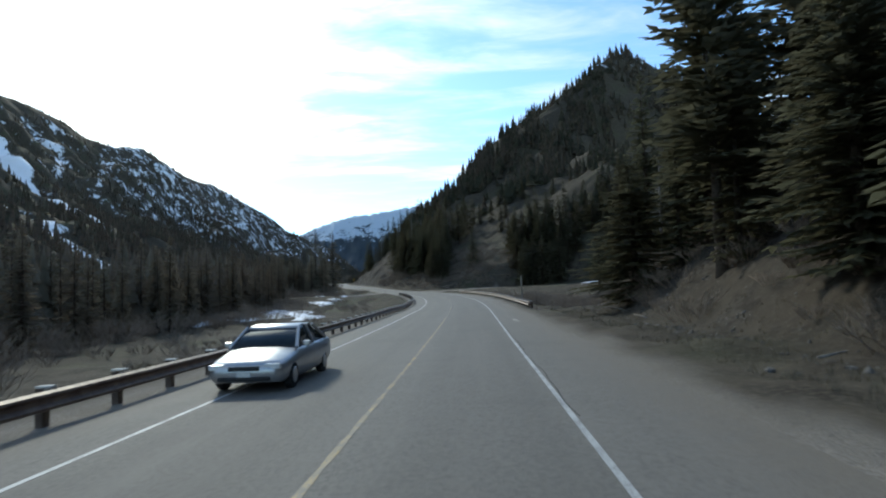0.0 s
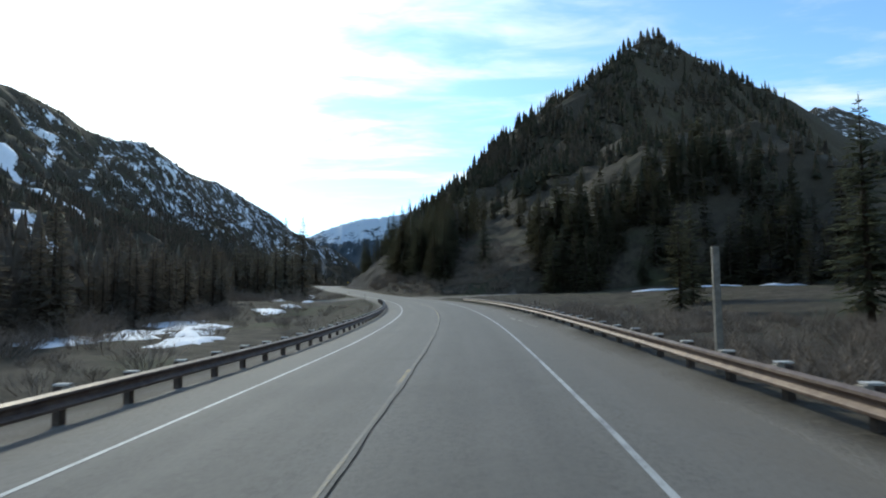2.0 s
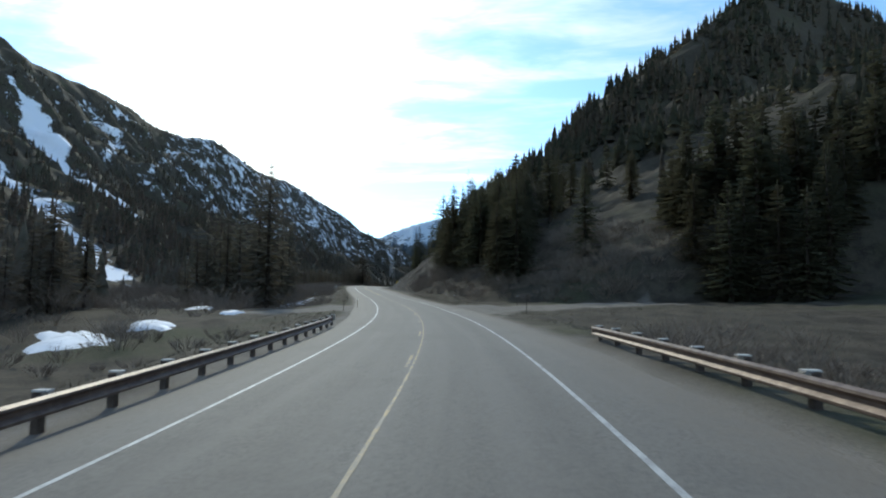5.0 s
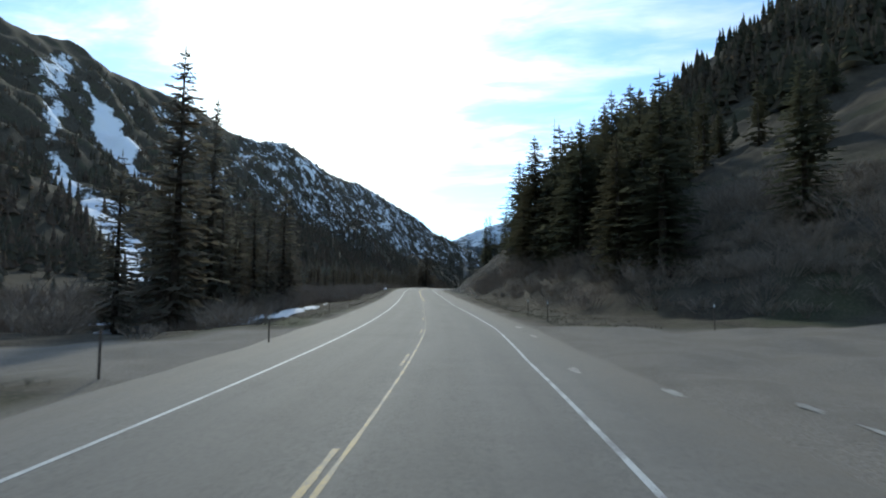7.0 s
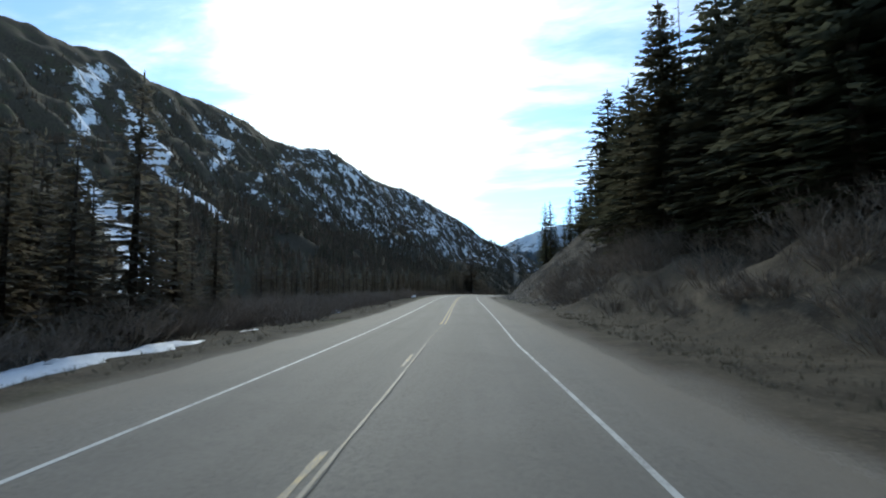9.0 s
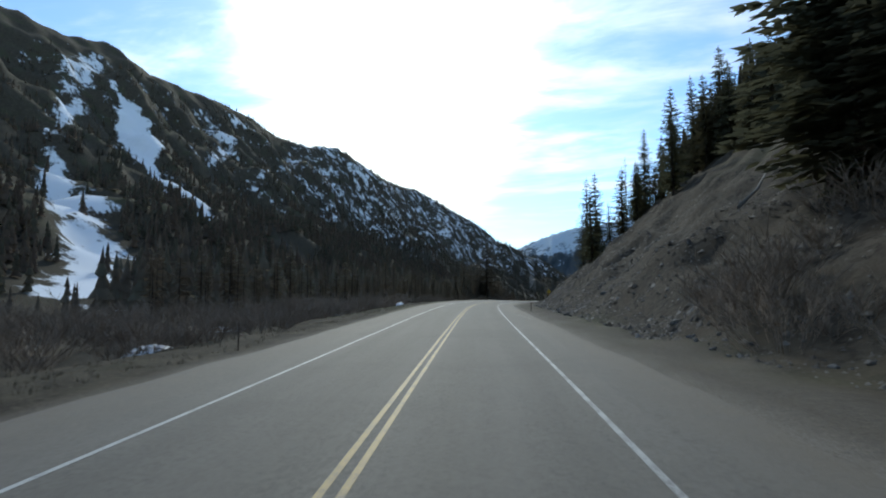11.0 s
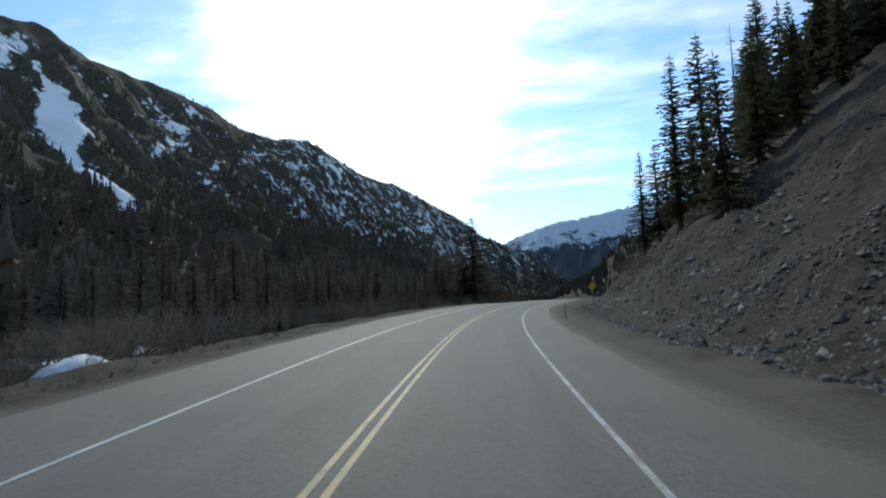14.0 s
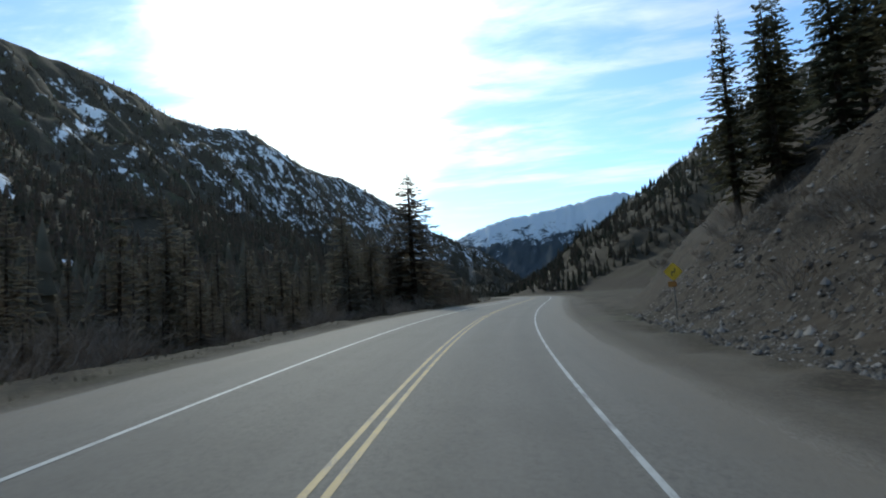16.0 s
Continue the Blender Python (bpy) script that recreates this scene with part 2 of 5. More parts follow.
M_LAMP = material("lamp_lens", plain((0.6, 0.6, 0.58), (0.7, 0.7, 0.68), 9.0, 0.15, 0, 0.1))
M_TAIL = material("red_lens", plain((0.3, 0.02, 0.02), (0.4, 0.03, 0.03), 9.0, 0.2, 0, 0.1))


# ---- the line of the road ----
STATIONS = (  # along the road in m: heading, grade, bank in degrees
    (-120, -2.96, 0, 0),
    (0, -2.96, 0.04, -0.11),
    (20, -2.63, 0.17, -0.64),
    (40, -2.27, 0.37, -1.22),
    (60, -1.82, 0.57, -1.58),
    (80, -0.49, 0.72, -2.04),
    (100, 1.65, 0.82, -2.22),
    (120, 4.27, 0.84, -2.03),
    (140, 7.09, 0.84, -1.86),
    (160, 10.02, 0.94, -1.21),
    (180, 12.89, 1.15, -0.55),
    (200, 14.74, 1.41, 0.12),
    (220, 16.2, 1.65, 0.82),
    (240, 17.11, 1.89, 0.96),
    (260, 17.51, 2.11, -0.06),
    (280, 17.5, 2.25, -0.55),
    (300, 17.27, 2.28, -0.15),
    (320, 17.04, 2.23, 0.65),
    (340, 16.39, 2.1, 1.44),
    (360, 15.05, 1.87, 2.15),
    (380, 12.88, 1.64, 2.96),
    (420, 8, 1.5, 3.5),
    (450, 4, 1.3, 2.8),
    (480, 3, 1.1, 1),
    (560, 7, 0.8, 0),
    (680, 13, 0.8, 0),
    (4600, 13, 0.8, 0),
)

OFFSET = 1.95
LINE_FROM, LINE_TO = -120.0, 4600.0
ls = np.arange(LINE_FROM, LINE_TO + 0.5, 1.0)
table = np.array(STATIONS)


def eased(column):
    a = np.radians(np.interp(ls, table[:, 0], table[:, column]))
    return np.convolve(np.pad(a, 15, mode="edge"), np.ones(31) / 31, "valid")


lh, lg, lb = eased(1), eased(2), eased(3)
lx = np.concatenate([[0], np.cumsum(-np.sin(lh[:-1]))])
ly = np.concatenate([[0], np.cumsum(np.cos(lh[:-1]))])
lz = np.concatenate([[0], np.cumsum(np.tan(lg[:-1]))])
zero = int(-LINE_FROM)
lx -= lx[zero] + OFFSET * math.cos(lh[zero])
ly -= ly[zero] + OFFSET * math.sin(lh[zero])
lz -= lz[zero]
MEAN = radians(10.0)     # the valley's heading, which the far ground follows


def smooth(v, a, b):
    t = np.clip((np.asarray(v, float) - a) / (b - a), 0, 1)
    return t * t * (3 - 2 * t)


def plan(s, u):
    """Plan position of a point s along the road and u to the right of its centre."""
    s, u = np.asarray(s, float), np.asarray(u, float)
    h = np.interp(s, ls, lh)
    near, far = np.clip(u, -70, 70), u - np.clip(u, -70, 70)
    return (np.interp(s, ls, lx) + np.cos(h) * near + math.cos(MEAN) * far,
            np.interp(s, ls, ly) + np.sin(h) * near + math.sin(MEAN) * far)


def camber(s, u):
    """Height of the road's surface over its middle line: the bank, and the lower inner lane of the first bend."""
    drop = 0.1 * smooth(s, 55, 80) * (1 - smooth(s, 118, 150))
    return -np.tan(np.interp(s, ls, lb)) * u - drop * np.maximum(-np.asarray(u, float), 0) / 3.6


def wave(x, y, size, seed=0.0):
    """Cheap smooth noise, -1 to 1, of waves about size long."""
    k = 6.283 / size
    out = np.zeros_like(np.asarray(x, float))
    for i in range(5):
        a = 1.3 + 2.399 * i + seed
        f = k * (0.7 + 0.23 * i)
        out = out + np.sin(f * (x * math.cos(a) + y * math.sin(a)) + 1.7 * i + 3 * seed)
    return out / 3.2


# right-hand side: foot of the hill, slope of its lower face, depth of that face, slope above it, and the height it stops at
HILL = np.array((
    (-120, 11, 0.75, 200, 0.7, 60), (30, 11, 0.75, 200, 0.7, 60), (46, 11.5, 0.72, 200, 0.7, 40), (56, 12.5, 0.65, 200, 0.6, 20), (68, 14, 0.6, 200, 0.6, 12), (76, 22, 0.5, 200, 0.5, 8), (84, 50, 0.5, 200, 0.5, 10),
    (90, 72, 0.5, 200, 0.5, 16), (150, 95, 0.6, 200, 0.6, 26), (192, 85, 0.7, 200, 0.7, 36), (204, 42, 0.5, 12, 0.5, 42)))
HILL = np.concatenate([HILL, np.array((
    (212, 22, 0.5, 10, 0.42, 46), (226, 14, 0.5, 10, 0.42, 50), (246, 11.5, 0.55, 9, 0.42, 58), (275, 10.5, 0.62, 14, 0.45, 60), (300, 10, 0.66, 22, 0.5, 66), (345, 10, 0.7, 30, 0.58, 80),
    (390, 10.5, 0.78, 26, 0.72, 120), (430, 11, 0.8, 16, 0.84, 156), (462, 12, 0.9, 20, 0.88, 185), (510, 50, 0.75, 20, 0.85, 181), (570, 110, 0.7, 30, 0.8, 150)))])
HILL = np.concatenate([HILL, np.array((
    (800, 150, 0.45, 60, 0.45, 110), (950, 100, 0.45, 60, 0.5, 160), (1150, 40, 0.5, 60, 0.6, 300), (1500, 5, 0.6, 90, 0.72, 450), (1800, 0, 0.6, 90, 0.72, 480), (2400, 10, 0.5, 90, 0.55, 330), (3000, 60, 0.3, 90, 0.3, 120), (4600, 60, 0.2, 90, 0.2, 80)))])
# left-hand side: foot of the mountain, its crest's distance and height
PEAK = np.array((
    (-120, 112, 585, 275), (500, 110, 585, 274), (620, 107, 572, 280), (700, 105, 562, 300), (770, 104, 555, 314), (840, 101, 547, 321), (910, 97, 538, 342), (980, 94, 524, 321), (1040, 91, 512, 329),
    (1100, 88, 500, 328), (1165, 86, 472, 318), (1230, 83, 445, 298), (1290, 81, 419, 292), (1350, 78, 397, 309), (1420, 74, 396, 293), (1500, 70, 394, 284), (1600, 64, 392, 277), (1690, 58, 390, 285),
    (1780, 48, 376, 265), (1866, 39, 362, 247), (1950, 29, 338, 231), (2028, 20, 316, 198), (2100, 15, 287, 177), (2184, 10, 253, 161), (2314, 6, 191, 131), (2454, 6, 116, 76), (2620, 6, 45, 19), (2900, 6, 35, -25), (4600, 6, 35, -54)))
# snow chutes on the mountain: station and offset at the bottom and the top, width, depth of cover
CHUTES = ((380, -66, 420, -125, 12, 0.55), (420, -124, 484, -177, 20, 1.0), (484, -176, 512, -216, 25, 1.0), (512, -215, 616, -332, 26, 0.85),
          (652, -236, 722, -322, 15, 1.0), (722, -322, 736, -342, 9, 0.9), (736, -340, 800, -416, 22, 0.95), (798, -414, 816, -446, 10, 0.7),
          (626, -342, 746, -433, 20, 0.5), (746, -433, 854, -498, 24, 0.55), (868, -357, 990, -400, 12, 0.45), (990, -400, 1030, -465, 15, 0.45), (902, -318, 932, -332, 6, 0.6),
          (614, -192, 624, -204, 6, 0.9), (610, -168, 620, -181, 6, 0.9), (560, -205, 566, -212, 5, 0.7))


def chute(s, u):
    """Cover of the snow chutes, most in the middle of one, 0 outside."""
    s, u = np.asarray(s, float), np.asarray(u, float)
    out = np.zeros(np.broadcast(s, u).shape)
    for s0, u0, s1, u1, wide, full in CHUTES:
        f = (u - u0) / (u1 - u0)
        mid = s0 + (s1 - s0) * f + 4 * np.sin(u / 23.0)
        out = np.maximum(out, full * np.exp(-((s - mid) / (wide * (0.75 + 0.35 * np.sin(u / 31.0 + s0)))) ** 2) * smooth(f, -0.08, 0.05) * (1 - smooth(f, 0.9, 1.1)))
    return out


def side_road(s, u):
    """1 on the side roads that meet the main one, 0 outside."""
    mid, half = 193 + 0.3 * (np.abs(u) - 8), 5.5 + 11 * np.exp(-np.maximum(np.abs(u) - 6, 0) / 9)
    r = (1 - smooth(np.abs(s - mid), half - 0.8, half + 0.8)) * (u > 0) * (u < 36)
    mid, half = 195.0, 5.0 + 6 * np.exp(-np.maximum(np.abs(u) - 6, 0) / 6)
    return np.maximum(r, (1 - smooth(np.abs(s - mid), half - 0.8, half + 0.8)) * (u < 0) * (u > -20))


def swerve(s):
    """How far the valley's middle swings to the right beyond the bend."""
    return 260 * smooth(s, 1100, 2400)


def rise(s, u):
    """Height of the ground over the road's own level."""
    s, u = np.asarray(s, float), np.asarray(u, float)
    x, y = plan(s, u)
    tilt = camber(s, np.clip(u, -7.5, 7.5))
    rough = wave(x, y, 7, 1) * 0.18 + wave(x, y, 2.1, 2) * 0.05
    ragged = wave(x, y, 60, 3) * 4 + wave(x, y, 23, 4) * 1.6 + wave(x, y, 190, 5) * 9
    w_ = u - swerve(s)
    # right
    foot, steep, face, above, top = (np.interp(s, HILL[:, 0], HILL[:, i]) for i in (1, 2, 3, 4, 5))
    d = np.maximum(w_ - foot - wave(x, y, 30, 6) * 0.8, 0)
    hill = steep * np.minimum(d, face) * smooth(d, -2, 4) + above * np.maximum(d - face, 0)
    over = np.maximum(hill - top, 0)
    hill = np.minimum(hill, top) - (0.8 - 0.28 * smooth(s, 380, 430)) * over
    hill = hill + ragged * smooth(d, 16, 110) * 1.1 + (rough * 2.5 + wave(x, y, 11, 8) * 0.5) * smooth(d, 1, 8)
    along = np.clip(((s - 500) * 200 + (w_ - 300) * 260) / (200 ** 2 + 260 ** 2), 0, 1.6)
    ridge = 120 + 90 * along - 0.7 * np.hypot(s - 500 - 200 * along, w_ - 300 - 260 * along)
    hill = np.where(w_ > 190, np.maximum(hill, ridge + ragged * 0.6), hill)
    dip = -2.0 * smooth(s, 50, 66) * (1 - smooth(s, 150, 176)) * smooth(u, 8, 14) * (1 - smooth(u, 34, 60))
    right = hill + dip + 0.5 * smooth(s, 120, 190) * (1 - smooth(s, 205, 225)) * smooth(u, 10, 32) + 2.0 * smooth(u, 34, 76) * smooth(s, 95, 150) * (1 - smooth(s, 200, 222))
    # left
    foot, far, crest = (np.interp(s, PEAK[:, 0], PEAK[:, i]) for i in (1, 2, 3))
    v = -w_
    bankside = -2.4 * smooth(v, 7.5, 17) * (1 - 0.75 * smooth(s, 158, 186) * (1 - smooth(s, 204, 226)))
    bankside = bankside * (1 - 0.55 * smooth(s, 205, 260))
    e = np.clip((v - foot) / (far - foot), 0, 3)
    lower = np.interp(s, (400, 600, 1250, 1340, 1500, 1800), (0.42, 0.5, 0.5, 0.6, 0.4, 0.08))
    near, back = lower * e + (1 - lower) * e * e * (1.2 - 0.2 * e), 1 - 0.8 * (e - 1)
    mount = crest * 1.018 * -np.log(np.exp(-20 * near) + np.exp(-20 * back)) / 20
    mount = mount * (1 + 0.06 * wave(x, y, 120, 9) * smooth(e, 0, 0.3) * (1 - smooth(e, 0.75, 1.0)))
    mount = mount + (wave(x, y, 44, 11) * 3.5 + wave(x, y, 27, 12) * 1.8) * smooth(e, 0.15, 0.4) * (1 - 0.8 * smooth(e, 0.8, 1.0))
    left = bankside + mount + ragged * smooth(e, 0.02, 0.35) * (1.6 - 1.1 * smooth(e, 0.7, 1.0))
    side = np.where(w_ > 0, right, left)
    off = smooth(np.abs(u), 6.4, 9.0)
    return tilt * (1 - smooth(np.abs(u), 12, 40)) + side + rough * off


def ground_z(s, u):
    return np.interp(s, ls, lz) + rise(s, u)


def link_mesh(name, verts, faces, mats, smooth_shade=True):
    me = bpy.data.meshes.new(name)
    if isinstance(faces, np.ndarray):
        quick_fill(me, np.asarray(verts, np.float32), faces.ravel(), np.arange(0, faces.size, faces.shape[1]))
    else:
        me.from_pydata(verts, [], faces)
    for m in mats:
        me.materials.append(m)
    if smooth_shade:
        me.polygons.foreach_set("use_smooth", np.ones(len(me.polygons), bool))
    me.update()
    return me


def quick_fill(me, co, corners, starts):
    """Fill a mesh from arrays of points, face corners and each face's first corner."""
    me.vertices.add(len(co))
    me.vertices.foreach_set("co", np.ascontiguousarray(co, np.float32).ravel())
    me.loops.add(len(corners))
    me.loops.foreach_set("vertex_index", np.ascontiguousarray(corners, np.int32))
    me.polygons.add(len(starts))
    me.polygons.foreach_set("loop_start", np.ascontiguousarray(starts, np.int32))
    me.update(calc_edges=True)


def joined(name, pieces, mats):
    """One mesh of many copies; pieces are (mesh, matrix, material slot)."""
    cache, cos, corners, starts, slots = {}, [], [], [], []
    nv = nl = 0
    for me, m, slot in pieces:
        if me.name not in cache:
            co = np.empty(len(me.vertices) * 3, np.float32)
            me.vertices.foreach_get("co", co)
            li = np.empty(len(me.loops), np.int32)
            me.loops.foreach_get("vertex_index", li)
            st = np.empty(len(me.polygons), np.int32)
            me.polygons.foreach_get("loop_start", st)
            cache[me.name] = co.reshape(-1, 3), li, st
        co, li, st = cache[me.name]
        cos.append(co @ np.array(m.to_3x3(), np.float32).T + np.array(m.translation, np.float32))
        corners.append(li + nv)
        starts.append(st + nl)
        slots.append(np.full(len(st), slot, np.int32))
        nv, nl = nv + len(co), nl + len(li)
    me = bpy.data.meshes.new(name)
    quick_fill(me, np.concatenate(cos), np.concatenate(corners), np.concatenate(starts))
    for m in mats:
        me.materials.append(m)
    me.polygons.foreach_set("material_index", np.concatenate(slots))
    me.update()
    return me


def strip(s0, s1, step, us, lift):
    """A ribbon along the road between the offsets us, lift above its surface."""
    s = np.linspace(s0, s1, max(2, int(round((s1 - s0) / step)) + 1))
    us = np.asarray(us, float)
    a, b = np.meshgrid(s, us, indexing="ij")
    x, y = plan(a, b)
    z = np.interp(a, ls, lz) + camber(a, b) + lift
    v = np.stack([x, y, z], -1).reshape(-1, 3)
    n, k = len(s), len(us)
    f = [(i * k + j, i * k + j + 1, (i + 1) * k + j + 1, (i + 1) * k + j) for i in range(n - 1) for j in range(k - 1)]
    return v.tolist(), f, a.ravel(), b.ravel()


# ---- ground ----
gs = np.concatenate([np.arange(-120, -20, 5), np.arange(-20, 440, 1.25), np.arange(440, 1050, 5), np.arange(1050, 2400, 12), np.arange(2400, 4600, 60)])
gu = np.concatenate([np.arange(-1500, -600, 50), np.arange(-600, -80, 6.5), np.arange(-80, -20, 3), np.arange(-20, 40, 0.75), np.arange(40, 90, 2.0), np.arange(90, 320, 6), np.arange(320, 700, 20), np.arange(700, 1600, 50)])
A, B = np.meshgrid(gs, gu, indexing="ij")
X, Y = plan(A, B)
Z = ground_z(A, B) - 0.06 * (B > -6.9) * (B < 6.4)
v = np.stack([X, Y, Z], -1).reshape(-1, 3)
n, k = len(gs), len(gu)
ii, jj = np.meshgrid(np.arange(n - 1), np.arange(k - 1), indexing="ij")
f = np.stack([ii * k + jj, ii * k + jj + 1, (ii + 1) * k + jj + 1, (ii + 1) * k + jj], -1).reshape(-1, 4)
ground = tagged(new("ground", link_mesh("ground", v, f, [M_GROUND])), "dry grass, gravel, scree and forested mountain slopes with old snow", "ground", kind="structure")


def put_attr(me, name, values):
    a = me.attributes.new(name, "FLOAT", "POINT")
    a.data.foreach_set("value", np.asarray(values, np.float32).ravel())


up_r = B - swerve(A) - np.interp(A, HILL[:, 0], HILL[:, 1])
gravel = np.maximum(1 - smooth(np.abs(B), 6.4 + wave(X, Y, 9, 2) * 0.3, 7.3 + wave(X, Y, 9, 2) * 0.4), side_road(A, B))
gravel = np.maximum(gravel, (1 - smooth(B, 8.0 + wave(X, Y, 6, 3) * 0.7, 9.5 + wave(X, Y, 6, 3) * 0.7)) * (B > 0) * smooth(A, 262, 275) * 0.45)
scree = smooth(up_r, -1, 1) * (1 - smooth(up_r, 6 + 16 * smooth(A, 285, 325), 12 + 18 * smooth(A, 285, 325))) * smooth(A, 268, 300)
bank = smooth(up_r, -1.2, 1.0) * (1 - smooth(A, 66, 80)) * smooth(B, 8, 10)
scree = np.maximum(scree, bank * (0.75 + 0.25 * wave(X, Y, 6, 5)))
put_attr(ground.data, "gravel", gravel * (1 - 0.6 * bank))
put_attr(ground.data, "scree", scree)
# The hollow right of the road also gets the darker forest tone.
put_attr(ground.data, "forest", np.maximum(np.maximum(smooth(swerve(A) - B, 22, 40) * (1 - 0.75 * smooth(swerve(A) - B, 150, 260)), smooth(up_r, 14, 50) * (0.7 + 0.3 * smooth(A, 480, 600)) * (1 - 0.25 * smooth(A, 255, 275) * (1 - smooth(A, 400, 430)))), np.maximum(smooth(up_r, 1.5, 5) * (1 - smooth(A, 58, 75)), smooth(B, 9, 12) * (1 - smooth(B, 38, 58)) * smooth(A, 52, 66) * (1 - smooth(A, 138, 158)) * (0.8 + 0.2 * wave(X, Y, 8, 3)))))
dapple = np.interp(A, (500, 620, 700, 850, 960, 1020, 1080, 1200, 1300, 1800, 2300), (0.12, 0.22, 0.2, 0.24, 0.3, 0.24, 0.34, 0.44, 0.42, 0.42, 0.36)) + 0.10 * wave(X, Y, 75, 7)
crest_share = (swerve(A) - B) / np.interp(A, PEAK[:, 0], PEAK[:, 2])
dapple = dapple * smooth(Z, 50, 150) * (1 - 0.75 * smooth(crest_share, 0.86, 0.97) * (1 - smooth(A, 1200, 1280)))
put_attr(ground.data, "snow", np.clip(dapple * (B < swerve(A)) + chute(A, B) * 0.85 + 0.36 * smooth(Z, 130, 175) * (B > swerve(A) + 60), 0, 1))

# ---- road ----
us = [-6.5, -5.2, -4.3, -3.66, -2.9, -2.3, -1.2, -0.6, 0, 0.6, 1.2, 2.3, 2.9, 3.66, 4.4, 5.2, 6.0]
rv, rf, ra, rb = strip(-100, 640, 2.0, us, 0.0)
fray = np.where(np.abs(rb) > 5.9, np.sign(rb) * (0.06 * np.sin(ra * 0.9) + 0.08 * np.sin(ra * 0.31 + 1.0) + 0.03 * np.sin(ra * 2.1)), 0.0)
fray = fray + 0.9 * (rb < -6) * (1 - smooth(ra, 160, 200))
rx, ry = plan(ra, rb + fray)
rv = np.stack([rx, ry, np.interp(ra, ls, lz) + camber(ra, rb + fray)], -1).tolist()
road = tagged(new("road", link_mesh("road", rv, rf, [M_ASPHALT])), "grey worn two-lane asphalt road with dusty shoulders", "road", kind="structure")
put_attr(road.data, "wheel", np.exp(-((np.abs(rb) - 1.0) / 0.5) ** 2) + np.exp(-((np.abs(rb) - 2.75) / 0.5) ** 2))
put_attr(road.data, "along", ra)
put_attr(road.data, "across", rb)
put_attr(road.data, "dust", smooth(np.abs(rb), 3.8, 6.2) * np.where(rb > 0, 1.0, 0.75))


def middle(s):
    """How far the painted middle strays from the road's own middle past the side road."""
    return -0.28 * smooth(s, 203, 224) * (1 - smooth(s, 246, 262))


EDGE = ((-100, 0.12), (25, 0.17), (45, 0.02), (58, -0.12), (84, -0.12), (110, 0.0), (190, 0.0), (205, -0.3), (213, -0.2), (230, 0.0), (245, 0.26), (262, 0.1), (285, 0.0))


def right_edge(s):
    """How far the right-hand edge line strays towards the middle."""
    return -np.interp(s, [q for q, _ in EDGE], [q for _, q in EDGE])


def line(name, s0, s1, u, wide, mat, label, stray=lambda s: 0.0 * s):
    lv, lf, la, lo = strip(s0, s1, 2.0, (u - wide / 2, u + wide / 2), 0.006)
    lo = lo + stray(la)
    x, y = plan(la, lo)
    lv = np.stack([x, y, np.interp(la, ls, lz) + camber(la, lo) + 0.006], -1).tolist()
    return tagged(new(name, link_mesh(name, lv, lf, [mat])), label, "road marking", kind="structure")


line("edge_line", -100, 640, 3.62, 0.1, M_WHITE_WORN, "worn white edge line painted on the asphalt", right_edge)
line("edge_line", -100, 640, -3.62, 0.1, M_WHITE, "white edge line painted on the asphalt")
line("centre_line", 258, 640, 0.12, 0.1, M_YELLOW, "faded yellow no-passing line on the asphalt", middle)
line("centre_line", 258, 640, -0.12, 0.1, M_YELLOW, "faded yellow no-passing line on the asphalt", middle)


# ---- trees ----
def far_tree(rng, h=1.0):
    """A plain conifer of ragged tiers for the distant woods; unit height."""
    vs, fs = [], []
    tiers = 5
    for i in range(tiers):
        z0, z1 = 0.08 + 0.17 * i, 0.08 + 0.17 * i + 0.27
        r = 0.2 * (1 - i / (tiers + 0.3)) * rng.uniform(0.8, 1.15)
        c = len(vs)
        vs.append((0, 0, min(z1, 1.0)))
        m = 7
        for j in range(m):
            a = 6.283 * (j + rng.uniform(-0.3, 0.3)) / m
            q = r * rng.uniform(0.55, 1.15)
            vs.append((q * math.cos(a), q * math.sin(a), z0 - rng.uniform(0, 0.05)))
        fs += [(c, c + 1 + j, c + 1 + (j + 1) % m) for j in range(m)]
    return np.array(vs), np.array(fs)


def woods(name, spots, label, seed, mat):
    """One mesh of distant conifers at the spots (x, y, z, height)."""
    rng = random.Random(seed)
    kinds = [far_tree(rng) for _ in range(8)]
    vs, fs, base = [], [], 0
    for x, y, z, h in spots:
        kv, kf = kinds[rng.randrange(8)]
        a = rng.uniform(0, 6.28)
        c, s = math.cos(a) * h, math.sin(a) * h
        wide = rng.uniform(0.8, 1.25)
        vs.append(np.stack([x + (kv[:, 0] * c - kv[:, 1] * s) * wide, y + (kv[:, 0] * s + kv[:, 1] * c) * wide, z - 0.3 + kv[:, 2] * h], 1))
        fs.append(kf + base)
        base += len(kv)
    me = link_mesh(name, np.concatenate(vs), np.concatenate(fs), [mat], False)
    return tagged(new(name, me), label, "woods", kind="stuff")


def scatter(count, s_range, u_range, keep, tall, seed, shrink=lambda s, u: 1.0):
    rng = np.random.default_rng(seed)
    s, u = rng.uniform(*s_range, count), rng.uniform(*u_range, count)
    ok = keep(s, u, rng)
    s, u = s[ok], u[ok]
    x, y = plan(s, u)
    return np.stack([x, y, ground_z(s, u), rng.uniform(*tall, len(s)) * shrink(s, u)], 1)


def hill_up(s, u):
    return u - swerve(s) - np.interp(s, HILL[:, 0], HILL[:, 1])


def clumped(s, u, size, level, seed):
    x, y = plan(s, u)
    return wave(x, y, size, seed) > level


